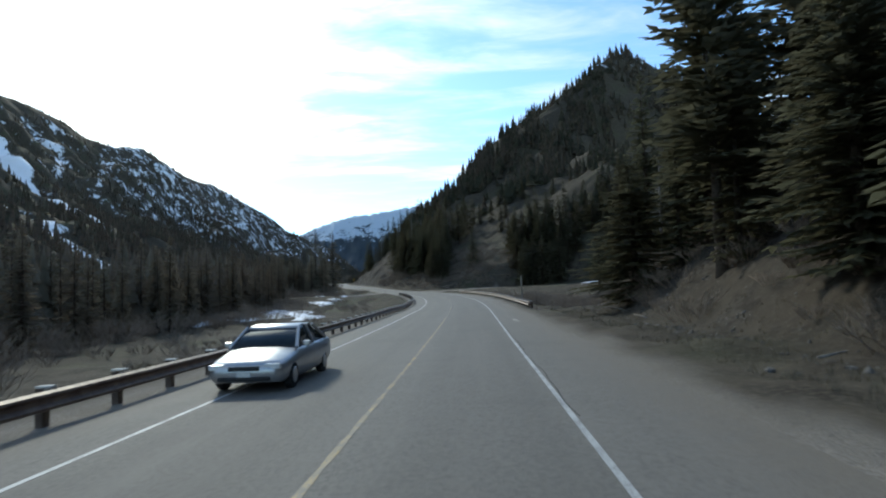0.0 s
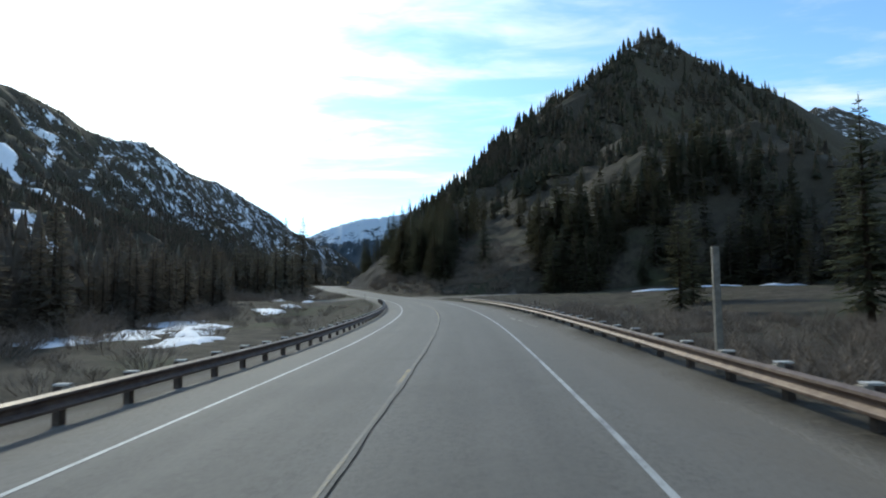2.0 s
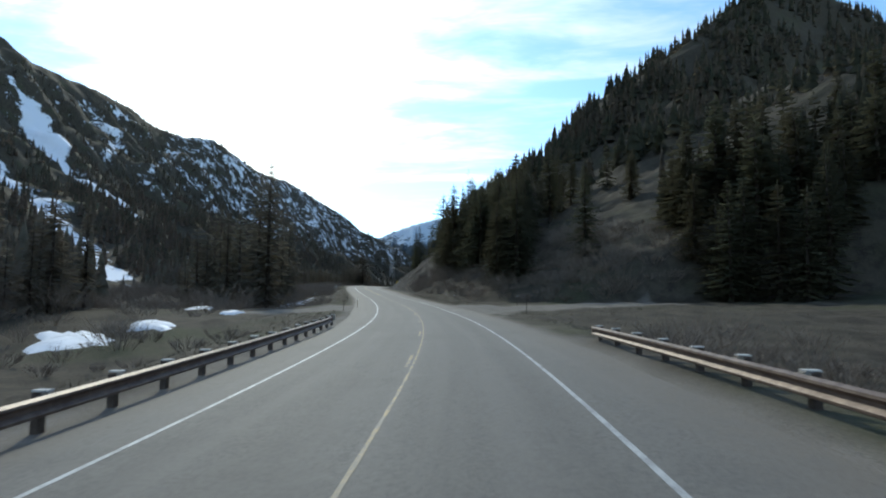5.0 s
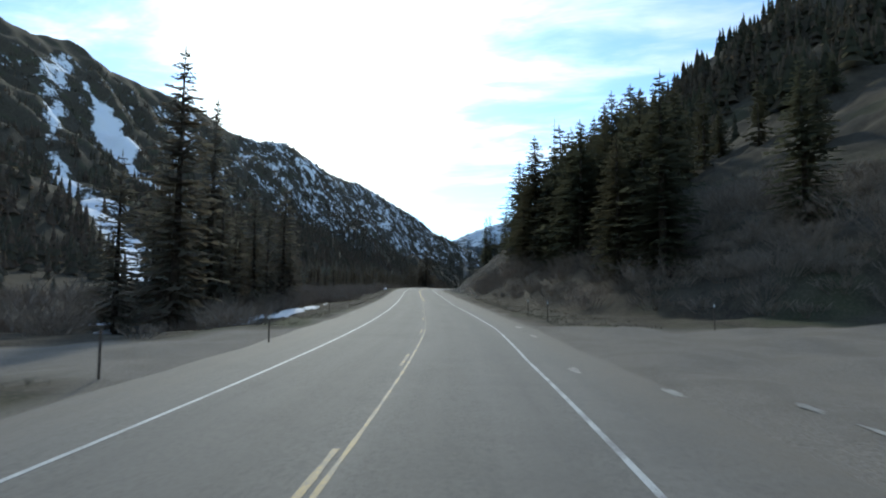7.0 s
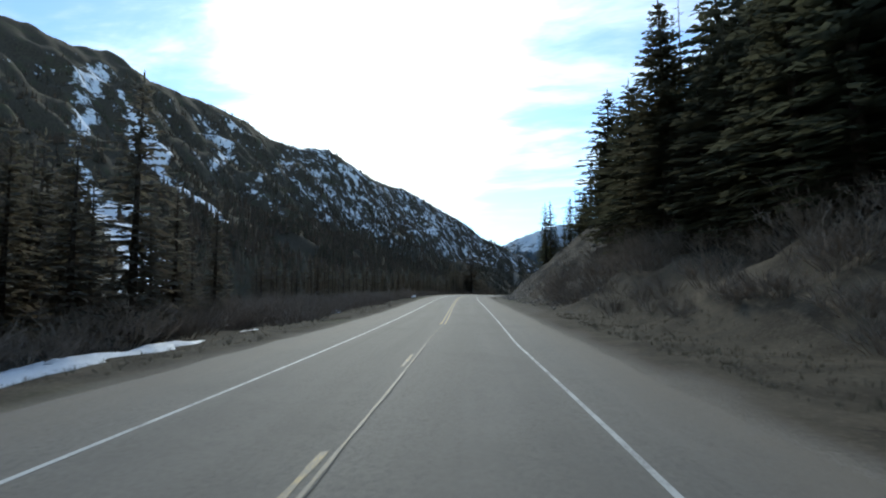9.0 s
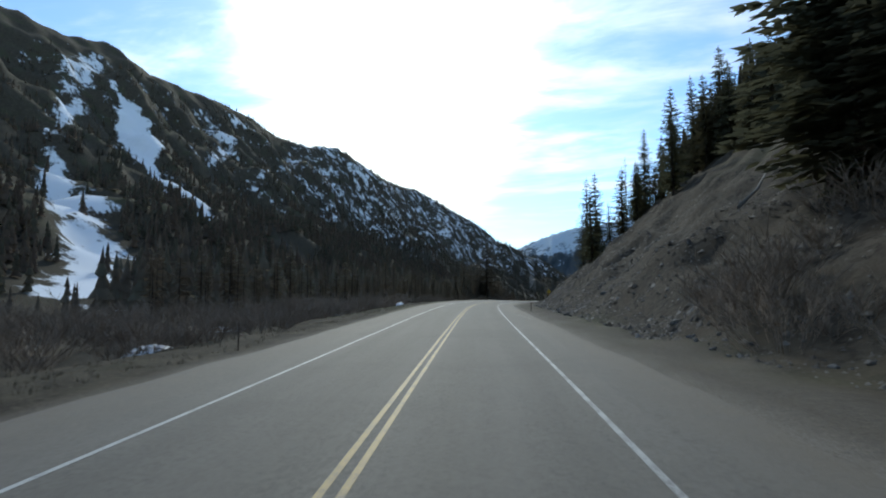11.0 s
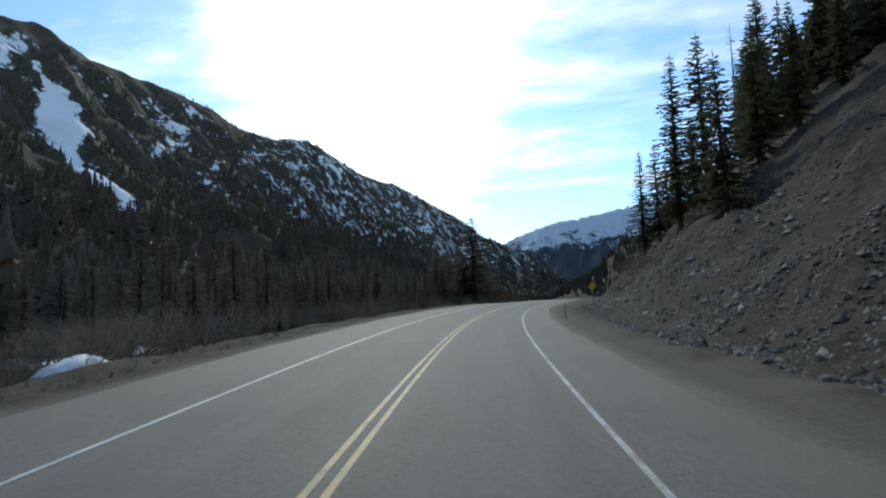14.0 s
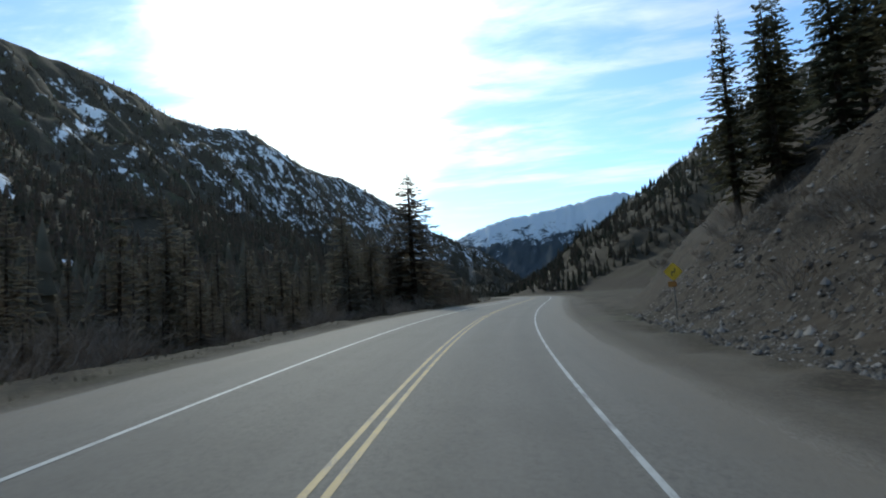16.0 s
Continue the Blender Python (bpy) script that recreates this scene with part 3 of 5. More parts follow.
def open_slope(s, u):
    """True on the bare brown slope of the right-hand hill."""
    return ((s > 226) & (s < 300) & (u > 44) & (u < 108)) | ((s >= 284) & (s < 392) & (u > 56) & (u < 66 + 0.62 * (s - 284)))


def clearing(s, u):
    """True on the treeless fan below the large snow field."""
    line, fan = 294 - 1.165 * u, -u / np.maximum(s - 171, 1)
    return (u < -17) & (u > -125) & (((s > 290) & (s > line - 80) & (s < line - 3)) | ((s > 175) & (fan > 0.445) & (fan < 0.7)))


def mountain_keep(s, u, r):
    share = (swerve(s) - u) / np.interp(s, PEAK[:, 0], PEAK[:, 2])
    open_ = np.interp(s, (560, 640, 800, 930, 1020, 1080, 1200, 1300, 2400), (0.2, 0.4, 0.35, 0.4, 0.3, 0.4, 0.5, 0.5, 0.4))
    return clumped(s, u, 70, -0.6, 1) & ((chute(s, u) < 0.3) | (r.uniform(0, 1, len(s)) < 0.1)) & (share < np.where(s < 1200, 0.965, 1.02)) & ~clearing(s, u) & (r.uniform(0, 1, len(s)) < 1.1 - open_ * 1.35 * smooth(share, 0.5, 0.85))


woods("mountain_woods", scatter(21000, (60, 2300), (-480, -95), mountain_keep, (8, 16), 1, lambda s, u: (1 - 0.5 * smooth(-u, 220, 400)) * (1 - 0.5 * smooth(s, 1200, 1700))), "brownish conifer forest on the far mountain side", 1, M_WOODS_HAZED)
woods("spur_woods", scatter(9000, (1150, 2750), (-300, 260), lambda s, u, r: (swerve(s) - u > 8) & (u > -95) & ((swerve(s) - u) / np.interp(s, PEAK[:, 0], PEAK[:, 2]) < 1.05) & (r.uniform(0, 1, len(s)) < 0.85), (7, 13), 6), "dark conifer forest on a distant spur", 6, M_WOODS)
woods("valley_woods", scatter(2600, (40, 1500), (-110, -46), lambda s, u, r: ~clearing(s, u) | (r.uniform(0, 1, len(s)) < 0.12), (8, 16), 2, lambda s, u: np.where(clearing(s, u), 0.4, 1.0)), "brownish conifer forest on the valley floor", 2, M_NEEDLE_HAZED)
woods("hill_woods", scatter(10500, (75, 620), (10, 330), lambda s, u, r: (hill_up(s, u) > np.where(s < 206, 2, 34)) & ~((s < 214) & (u < 104)) & (clumped(s, u, 45, -0.35, 2) | (u < 100)) & (~open_slope(s, u) | ((r.uniform(0, 1, len(s)) < 0.05) & (s > 310))), (8, 17), 3, lambda s, u: (1 - 0.42 * smooth(ground_z(s, u), 90, 150)) * (1 - 0.5 * (1 - smooth(s, 300, 360)) * smooth(u, 95, 125))), "dark conifer forest covering a steep hillside", 3, M_WOODS)
woods("distant_woods", scatter(11000, (1000, 2450), (15, 780), lambda s, u, r: (hill_up(s, u) > 5) & (hill_up(s, u) < 480) & clumped(s, u, 90, -0.6, 3), (9, 17), 4), "dark conifer forest on a distant ridge", 4, M_WOODS)


# ---- the snowy range that closes the valley ----
def far_range():
    az = np.radians(np.linspace(32, -22, 260))
    crest = np.interp(np.degrees(az)[::-1], (-22, -6, -1, 2.4, 4.2, 6.6, 8.4, 11, 13, 18, 32), (5, 8.0, 9.2, 8.6, 8.35, 7.9, 7.8, 7.05, 6.15, 4.5, 3.0))[::-1]
    rows_up = 30
    A_, Q = np.meshgrid(az, np.linspace(0, 1, rows_up), indexing="ij")
    deg = np.degrees(A_)
    rough = wave(deg, Q * 2, 2.6, 1) * 0.05 + wave(deg, Q * 4, 1.1, 2) * 0.03 + wave(deg, Q * 6, 0.5, 3) * 0.018
    far = 2750 + 650 * Q + 700 * rough * np.sin(Q * math.pi)
    top = 3400 * np.tan(np.radians(crest))[:, None] * (1 + 0.012 * wave(deg, 0 * Q, 0.9, 4) + 0.008 * wave(deg, 0 * Q, 0.33, 5))
    high = top * (0.12 + 0.88 * Q ** 1.15) * (1 + rough * (1 - Q)) - 20 * (1 - Q)
    vs = np.stack([-30 - np.sin(A_) * far, 190 + np.cos(A_) * far, high], -1)
    back = np.stack([-30 - np.sin(az) * 3650, 190 + np.cos(az) * 3650, top[:, 0] * 0.6], -1)[:, None]
    vs = np.concatenate([vs, back], 1)
    k = rows_up + 1
    fs = [(i * k + j, i * k + j + 1, (i + 1) * k + j + 1, (i + 1) * k + j) for i in range(len(az) - 1) for j in range(k - 1)]
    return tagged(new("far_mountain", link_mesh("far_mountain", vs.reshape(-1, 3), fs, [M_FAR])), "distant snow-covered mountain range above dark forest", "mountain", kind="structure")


far_range()


# ---- helpers for things ----
def spot(s, u, dz=0.0, on_road=False):
    """World place of a point by the road, standing on the ground, and the road's heading there."""
    x, y = plan(s, u)
    z = (np.interp(s, ls, lz) + camber(s, u)) if on_road else ground_z(s, u)
    return Vector((float(x), float(y), float(z) + dz)), float(np.degrees(np.interp(s, ls, lh)))


def stand(s, u, dz=0.0, turn=0.0, size=1.0, on_road=False):
    p, h = spot(s, u, dz, on_road)
    return pose(p.x, p.y, p.z, 0, 0, h + turn) @ Matrix.Scale(size, 4)


def mesh_of(name, bm, mat, smooth_shade=False):
    me = bpy.data.meshes.new(name)
    bm.to_mesh(me)
    bm.free()
    for m in (mat if isinstance(mat, (list, tuple)) else [mat]):
        me.materials.append(m)
    if smooth_shade:
        me.polygons.foreach_set("use_smooth", np.ones(len(me.polygons), bool))
    return me


def part(name, data, mat, parent, label="", smooth_shade=False):
    """One mesh object under a thing or a part; data is a bmesh or a mesh."""
    me = data if isinstance(data, bpy.types.Mesh) else mesh_of(name, data, mat, smooth_shade)
    ob = new(name, me)
    ob.parent = parent
    return tagged(ob, label)


def thing(name, label, category, group="", m=None):
    ob = tagged(new(name), label, category, group)
    ob.empty_display_size = 0.2
    if m is not None:
        ob.matrix_world = m
    return ob


def box(bm, cx, cy, cz, sx, sy, sz, bevel=0.0, m=None):
    r = bmesh.ops.create_cube(bm, size=1.0, matrix=(m or Matrix()) @ Matrix.Translation((cx, cy, cz)) @ Matrix.Diagonal((sx, sy, sz, 1)))
    if bevel:
        es = list({e for v in r["verts"] for e in v.link_edges})
        bmesh.ops.bevel(bm, geom=es, offset=bevel, segments=2, affect="EDGES", profile=0.6)
    return bm


def tube(bm, points, radii, sides=6):
    """A tapered round limb along the points."""
    rings = []
    for i, (p, r) in enumerate(zip(points, radii)):
        d = (Vector(points[min(i + 1, len(points) - 1)]) - Vector(points[max(i - 1, 0)])).normalized()
        a = d.orthogonal().normalized()
        b = d.cross(a)
        rings.append([bm.verts.new(Vector(p) + (a * math.cos(t) + b * math.sin(t)) * r) for t in (6.2832 * k / sides for k in range(sides))])
    for q, w_ in zip(rings, rings[1:]):
        for k in range(sides):
            bm.faces.new((q[k], q[(k + 1) % sides], w_[(k + 1) % sides], w_[k]))
    bm.faces.new(rings[-1])
    bm.faces.new(rings[0][::-1])
    return bm


# ---- near trees ----
def conifer_meshes(seed, tall, wide, bare, whorls, droop=0.25, pine=False, full=1.0):
    """Trunk and crown of a conifer: whorls of drooping boughs, each a row of needle sprays."""
    rng = random.Random(seed)
    bm = bmesh.new()
    lean = (rng.uniform(-0.02, 0.02) * tall, rng.uniform(-0.02, 0.02) * tall)
    pts = [(lean[0] * q * q, lean[1] * q * q, tall * q - 0.4 * (q == 0)) for q in (0, 0.05, 0.3, 0.6, 0.85, 0.99)]
    r0 = tall * 0.014 + 0.05
    tube(bm, pts, [r0 * 1.3, r0, r0 * 0.8, r0 * 0.5, r0 * 0.22, 0.012], 7)
    for _ in range(10):
        z = rng.uniform(0.06, max(bare, 0.12)) * tall
        a = rng.uniform(0, 6.28)
        l = rng.uniform(0.5, 1.3)
        tube(bm, [(0, 0, z), (math.cos(a) * l, math.sin(a) * l, z - 0.15 * l)], [0.03, 0.008], 4)
    trunk = mesh_of("trunk", bm, M_BARK, True)
    vs, fs = [], []

    def spray(p, d, length, width, tip_drop):
        """A flat ragged spray of needles from p along d."""
        side = d.cross(Vector((0, 0, 1)))
        side = (side.normalized() if side.length > 1e-4 else Vector((1, 0, 0))) * width * full
        side.z += rng.uniform(-0.3, 0.3) * width
        c = len(vs)
        end = p + d * length + Vector((0, 0, -tip_drop))
        mid = p + d * length * 0.45
        vs.extend((tuple(p), tuple(mid + side), tuple(end), tuple(mid - side)))
        fs.extend(((c, c + 1, c + 2), (c, c + 2, c + 3)))

    for i in range(whorls):
        q = (i + rng.uniform(-0.35, 0.35)) / whorls
        z = tall * (bare + (0.985 - bare) * q)
        if pine:
            env = math.sin(math.pi * min(1, 0.25 + 0.75 * q)) ** 0.6
        else:
            env = (1 - q) ** 0.74 * (0.6 + 0.4 * min(1.0, q * 6))
        n = rng.randint(6, 8) if q < 0.8 else 5
        a0 = rng.uniform(0, 6.28)
        for j in range(n):
            reach = wide * env * rng.uniform(0.6, 1.15) + 0.12
            if rng.random() < 0.07:
                continue
            a = a0 + 6.283 * (j + rng.uniform(-0.3, 0.3)) / n
            out = Vector((math.cos(a), math.sin(a), 0))
            zz = z + rng.uniform(-0.3, 0.3) * tall / whorls
            fall = droop * (1.2 - q) - 0.35 * q + rng.uniform(-0.1, 0.1)
            segs = 2 if full > 1.0 else 2 + int(reach > 0.8) + int(reach > 1.6) + (4 if full < 0.7 else 1 if full < 1.0 else 0)
            for k in range(segs):
                f = (k + 0.35) / segs
                p = out * reach * f + Vector((lean[0] * q * q, lean[1] * q * q, zz - fall * reach * f * (1.3 - 0.5 * f)))
                for sgn in (-1, 1):
                    b = a + sgn * rng.uniform(0.35, 0.95)
                    d = Vector((math.cos(b), math.sin(b), -fall * 0.5 + rng.uniform(-0.2, 0.2))).normalized()
                    spray(p, d, (0.34 * reach + 0.16) * rng.uniform(0.7, 1.25) * (1.1 - 0.4 * f) * min(1.0, 0.3 + 0.7 * full), 0.11 + 0.05 * reach, rng.uniform(0, 0.12))
            spray(out * reach * 0.6 + Vector((0, 0, zz - fall * reach * 0.6)), (out + Vector((0, 0, -fall * 0.6))).normalized(), reach * 0.5, 0.1 + 0.04 * reach, 0.03)
            if reach > 0.9:
                spray(out * 0.12 + Vector((0, 0, zz)), (out + Vector((0, 0, -fall))).normalized(), reach * 0.8, 0.07 * reach + 0.06, 0.0)
    spray(Vector((lean[0], lean[1], tall * 0.95)), Vector((0.05, 0, 1)), tall * 0.05 + 0.2, 0.07, 0)
    spray(Vector((lean[0], lean[1], tall * 0.95)), Vector((0, 0.05, 1)), tall * 0.05 + 0.15, 0.07, 0)
    crown = link_mesh("crown", vs, np.array(fs), [M_NEEDLE], False)
    return trunk, crown


FIR = [conifer_meshes(11, 16, 3.2, 0.06, 36, full=0.72), conifer_meshes(12, 19, 3.5, 0.08, 40, full=0.72), conifer_meshes(13, 13, 2.8, 0.05, 30, full=0.72), conifer_meshes(14, 21, 3.4, 0.10, 44, full=0.72), conifer_meshes(15, 10, 2.4, 0.04, 25, full=0.72), conifer_meshes(16, 17, 3.7, 0.06, 36, full=0.72)]
PINE = [conifer_meshes(21, 17, 3.4, 0.3, 26, 0.0, True), conifer_meshes(22, 14, 3.0, 0.25, 22, 0.0, True)]


BACK_FIR = [conifer_meshes(51, 16, 3.2, 0.06, 20, full=1.8), conifer_meshes(52, 20, 3.4, 0.08, 23, full=1.8), conifer_meshes(53, 11, 2.6, 0.05, 15, full=1.7)]

BROAD = conifer_meshes(17, 10.5, 3.2, 0.03, 44, full=0.55)
HEIGHT = {k[0].name: max(v_.co.z for v_ in k[0].vertices) for k in FIR + PINE + BACK_FIR + [BROAD]}


# Crown copies for the left side: browner, with glare painted into the needles.
HAZED = {}
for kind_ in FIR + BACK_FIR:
    HAZED[kind_[1].name] = kind_[1].copy()
    HAZED[kind_[1].name].materials[0] = M_NEEDLE_HAZED


# dry: take the browner crown copy that is lightened for glare.
def tree_thing(kind, label, m, group="", dry=False):
    t_ob = thing("conifer_tree" if kind not in PINE else "pine_tree", label, "tree", group, m)
    part("trunk", kind[0], None, t_ob)
    part("crown", HAZED[kind[1].name] if dry else kind[1], None, t_ob)
    return t_ob


rng_t = random.Random(5)
TAKEN = []


def plant(s, u, tall, kind=None, label="", group="", broad=1.0):
    """One fir of the given height at (s, u), kept clear of its neighbours."""
    kind = kind or FIR[rng_t.randrange(len(FIR))]
    own = HEIGHT[kind[0].name]
    size = tall / own
    TAKEN.append((s, u))
    if u < 0:
        say = label or ("tall brownish green fir beside the valley meadow" if tall > 17 else "brownish green fir on the valley floor")
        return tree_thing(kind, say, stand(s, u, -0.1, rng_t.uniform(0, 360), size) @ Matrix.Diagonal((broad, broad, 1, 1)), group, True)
    say = label or ("tall dark green fir with drooping boughs" if tall > 17 else "young dark green fir standing in dry grass" if tall < 9 else "dark green fir of middling height on the slope")
    broad *= 1.25 if 200 < s < 310 else 1.0
    return tree_thing(kind, say, stand(s, u, -0.1, rng_t.uniform(0, 360), size) @ Matrix.Diagonal((broad, broad, 1, 1)), group)


BACK, BACK_SPOTS = [], {}


def thicket(name, label):
    """The trees that were kept back, joined into one mesh of trunks and crowns."""
    me = joined(name, [(me, m, slot * tone) for kind, m, tone in BACK for slot, me in enumerate(kind)], [M_BARK, M_NEEDLE, M_NEEDLE_HAZED])
    return tagged(new(name, me), label, "woods", kind="stuff")


def grove(count, s_range, u_range, keep, tall, gap, group, front=lambda s, u: True):
    made = tries = 0
    while made < count and tries < count * 30:
        tries += 1
        s, u = rng_t.uniform(*s_range), rng_t.uniform(*u_range)
        if not keep(s, u) or any((s - a) ** 2 + (u - b) ** 2 < gap * gap for a, b in TAKEN):
            continue
        made += 1
        if front(s, u):
            plant(s, u, rng_t.uniform(*tall), group=group)
        else:
            kind = BACK_FIR[rng_t.randrange(3)]
            TAKEN.append((s, u))
            BACK.append((kind, stand(s, u, -0.1, rng_t.uniform(0, 360), rng_t.uniform(*tall) / HEIGHT[kind[0].name]), 2 if u < 0 else 1))


# landmark trees
for s_, u_, tall_, kind_ in ((220, -20, 23.5, 1), (240, -24.2, 25, 3), (225, -27, 16, 5), (478, -15.1, 21, 5), (443, 19.9, 17, 3), (434, 24.1, 13.5, 0), (447, 24.2, 11, 2), (416, 21.2, 21, 3),
                             (410, 23.1, 20, 1), (434, 36.2, 23, 3), (395, 37.6, 22.5, 1), (402, 43.3, 22, 3), (392, 46.4, 22, 0), (274, 19.5, 22, 3), (304, 21.7, 22, 1), (268, 34.0, 23, 1)):
    plant(s_, u_, tall_, FIR[kind_], broad=1.3 if u_ > 0 and s_ < 310 else 1.55 if u_ < 0 and s_ > 470 else 1.0)
for s_, u_, tall_, kind_ in ((280, 47.3, 22, 3), (261, 23.8, 19, 0), (398, 21.4, 15, 2), (136, 38, 17, 0), (146, 46, 18, 5), (50, 19.6, 15.4, 1), (68, 22.4, 24, 3), (52, 26, 17, 0), (108, 43, 23, 1), (60, 17, 8, 2), (30, 15, 10, 4), (448, -14, 9, 4), (455, -17, 14, 0)):
    plant(s_, u_, tall_, FIR[kind_])
for s_, u_, tall_, kind_ in ((223, 33, 15, 0), (262, 62, 13, 5), (285, 74, 10, 2), (296, 88, 9, 4), (300, 66, 12, 0), (276, 95, 9, 2), (308, 80, 10, 4), (70, 27.5, 17, 0), (60, 22.8, 15, 1), (64, 26.5, 16, 5), (77, 32, 17, 3), (56, 24, 14, 2), (66, 31, 18, 1)):
    plant(s_, u_, tall_, FIR[kind_])
plant(42, 13.2, 9.6, BROAD, "broad bushy fir with boughs down to the ground", broad=1.5)
plant(19.5, 14.2, 10, BROAD, "broad bushy fir leaning over the bank", broad=1.15)
plant(22.5, 16.4, 12, BROAD, "broad bushy fir on the bank above the road")
plant(31, 14.5, 17, PINE[0], "tall ponderosa pine with a bare lower trunk")
plant(35, 22, 16, PINE[1], "pine with a bare lower trunk on the bank")
grove(60, (-4, 50), (13.5, 44), lambda s, u: hill_up(s, u) > 2.2 and u - 12.5 > 0.3 * abs(s - 30) * (s > 30), (9, 15), 2.2, "firs on the bank", lambda s, u: u < 27)
grove(60, (207, 300), (15, 44), lambda s, u: hill_up(s, u) > (8.5 if s > 235 else 6) + (10 if s > 285 else 0) and not (s < 276 and u > 0.36 * (s - 172) + 3), (13, 22), 2.6, "firs on the hillside", lambda s, u: u < 36)
grove(22, (266, 302), (21, 40), lambda s, u: hill_up(s, u) > 10, (12, 19), 2.2, "firs on the hillside", lambda s, u: u < 34)
grove(46, (288, 405), (30, 70), lambda s, u: hill_up(s, u) > 24 + 4 * math.sin(s / 9), (12, 19), 3.0, "firs above the scree", lambda s, u: u < 48)
grove(40, (405, 500), (17, 60), lambda s, u: hill_up(s, u) > 8, (11, 19), 2.8, "firs on the bend", lambda s, u: u < 36)
grove(110, (20, 206), (-54, -37), lambda s, u: True, (8, 14), 2.5, "firs on the valley floor", lambda s, u: u > -44)
grove(30, (232, 280), (-40, -20), lambda s, u: not clearing(s, u), (12, 19), 2.3, "firs by the road", lambda s, u: u > -27)
grove(200, (272, 560), (-48, -17), lambda s, u: u < -18 - 8 * (s < 390) and not clearing(s, u), (5.5, 11.5), 2.2, "firs by the road", lambda s, u: u > -26)
grove(200, (75, 218), (58, 112), lambda s, u: hill_up(s, u) > -8, (10, 19), 2.3, "firs at the foot of the hill", lambda s, u: u < 80)
grove(26, (192, 226), (43, 78), lambda s, u: side_road(s, u) < 0.05, (13, 21), 3.2, "firs at the foot of the hill", lambda s, u: u < 60)
grove(16, (466, 505), (-27, -16), lambda s, u: True, (9, 15), 2.0, "firs by the road", lambda s, u: u > -22)
grove(70, (385, 540), (-21, -12.5), lambda s, u: True, (2.6, 5.0), 1.6, "young firs along the verge", lambda s, u: u > -16)
thicket("fir_thicket", "dense dark firs behind the roadside trees")


def snag(s, u, tall, seed):
    """A dead standing tree with short bare limbs."""
    rng = random.Random(seed)
    ob = thing("dead_tree", "bare grey dead tree with short broken limbs", "tree", "", stand(s, u, -0.2))
    bm = bmesh.new()
    tube(bm, [(0, 0, 0), (0.05, 0, tall * 0.5), (0.2, 0.05, tall)], [0.2, 0.13, 0.02], 6)
    part("trunk", bm, M_DEAD, ob, "", True)
    for i in range(34):
        z = tall * rng.uniform(0.35, 0.97)
        a, l = rng.uniform(0, 6.28), (1 - z / tall) * 2.2 + 0.5
        bm = bmesh.new()
        o = Vector((0.15 * z / tall, 0, z))
        tube(bm, [o, o + Vector((math.cos(a) * l * 0.6, math.sin(a) * l * 0.6, -0.1 * l)), o + Vector((math.cos(a) * l, math.sin(a) * l, 0.12 * l))], [0.035, 0.022, 0.006], 4)
        part("limb", bm, M_DEAD, ob)
    return ob


snag(286, 25.5, 25.5, 1)
snag(296, 33, 19, 2)
snag(427, 31, 20, 3)
snag(57, 20, 9, 4)

# ---- brush ----


def brush_mesh(seed, tall, wide, stems, forks=8, plain_twigs=False):
    """A leafless bush: many thin forked twigs."""
    rng = random.Random(seed)
    vs, fs = [], []

    def twig(p, d, l, r):
        side = d.orthogonal().normalized()
        side.rotate(Matrix.Rotation(rng.uniform(0, 6.28), 3, d))
        c = len(vs)
        e = p + d * l
        o = d.cross(side).normalized()
        if plain_twigs:
            vs.extend((tuple(p + side * r * 1.7), tuple(p - side * r * 1.7), tuple(e)))
            fs.append((c, c + 1, c + 2))
            return e
        vs.extend((tuple(p + side * r), tuple(p - side * r * 0.5 + o * r * 0.87), tuple(p - side * r * 0.5 - o * r * 0.87), tuple(e)))
        fs.extend(((c, c + 1, c + 3), (c + 1, c + 2, c + 3), (c + 2, c, c + 3)))
        return e

    for _ in range(stems):
        a, q = rng.uniform(0, 6.28), rng.uniform(0, 1) ** 0.5
        p = Vector((math.cos(a) * q * wide * 0.35, math.sin(a) * q * wide * 0.35, -0.05))
        d = Vector((math.cos(a) * q * wide * 0.75, math.sin(a) * q * wide * 0.75, tall * rng.uniform(0.7, 1.1))).normalized()
        l = tall * rng.uniform(0.5, 0.75)
        knee = twig(p, d, l * 0.7, 0.012)
        bent = (d + Vector((rng.uniform(-0.55, 0.55), rng.uniform(-0.55, 0.55), rng.uniform(-0.25, 0.2)))).normalized()
        twig(p + d * l * 0.55, bent, l * 0.6, 0.01)
        for k in range(forks):
            b = p + d * l * rng.uniform(0.3, 0.7) if k % 2 else knee + bent * l * rng.uniform(-0.1, 0.4)
            n_ = (d + Vector((rng.uniform(-0.8, 0.8), rng.uniform(-0.8, 0.8), rng.uniform(-0.1, 0.5)))).normalized()
            e = twig(b, n_, tall * rng.uniform(0.22, 0.45), 0.008)
            twig((b + e) / 2, (n_ + Vector((rng.uniform(-0.9, 0.9), rng.uniform(-0.9, 0.9), 0.2))).normalized(), tall * 0.22, 0.006)
    return link_mesh("bush", vs, np.array(fs), [M_TWIG], False)


BRUSH = [brush_mesh(31 + i, 1.0 * k, 1.4 * k, 32, 6) for i, k in enumerate((1.2, 1.7, 2.3, 0.9))]
BACK_BRUSH = [brush_mesh(61 + i, 1.0 * k, 1.4 * k, 28, 6, True) for i, k in enumerate((1.2, 1.7, 2.3, 0.9))]
rng_b = random.Random(9)


SCRUB = []


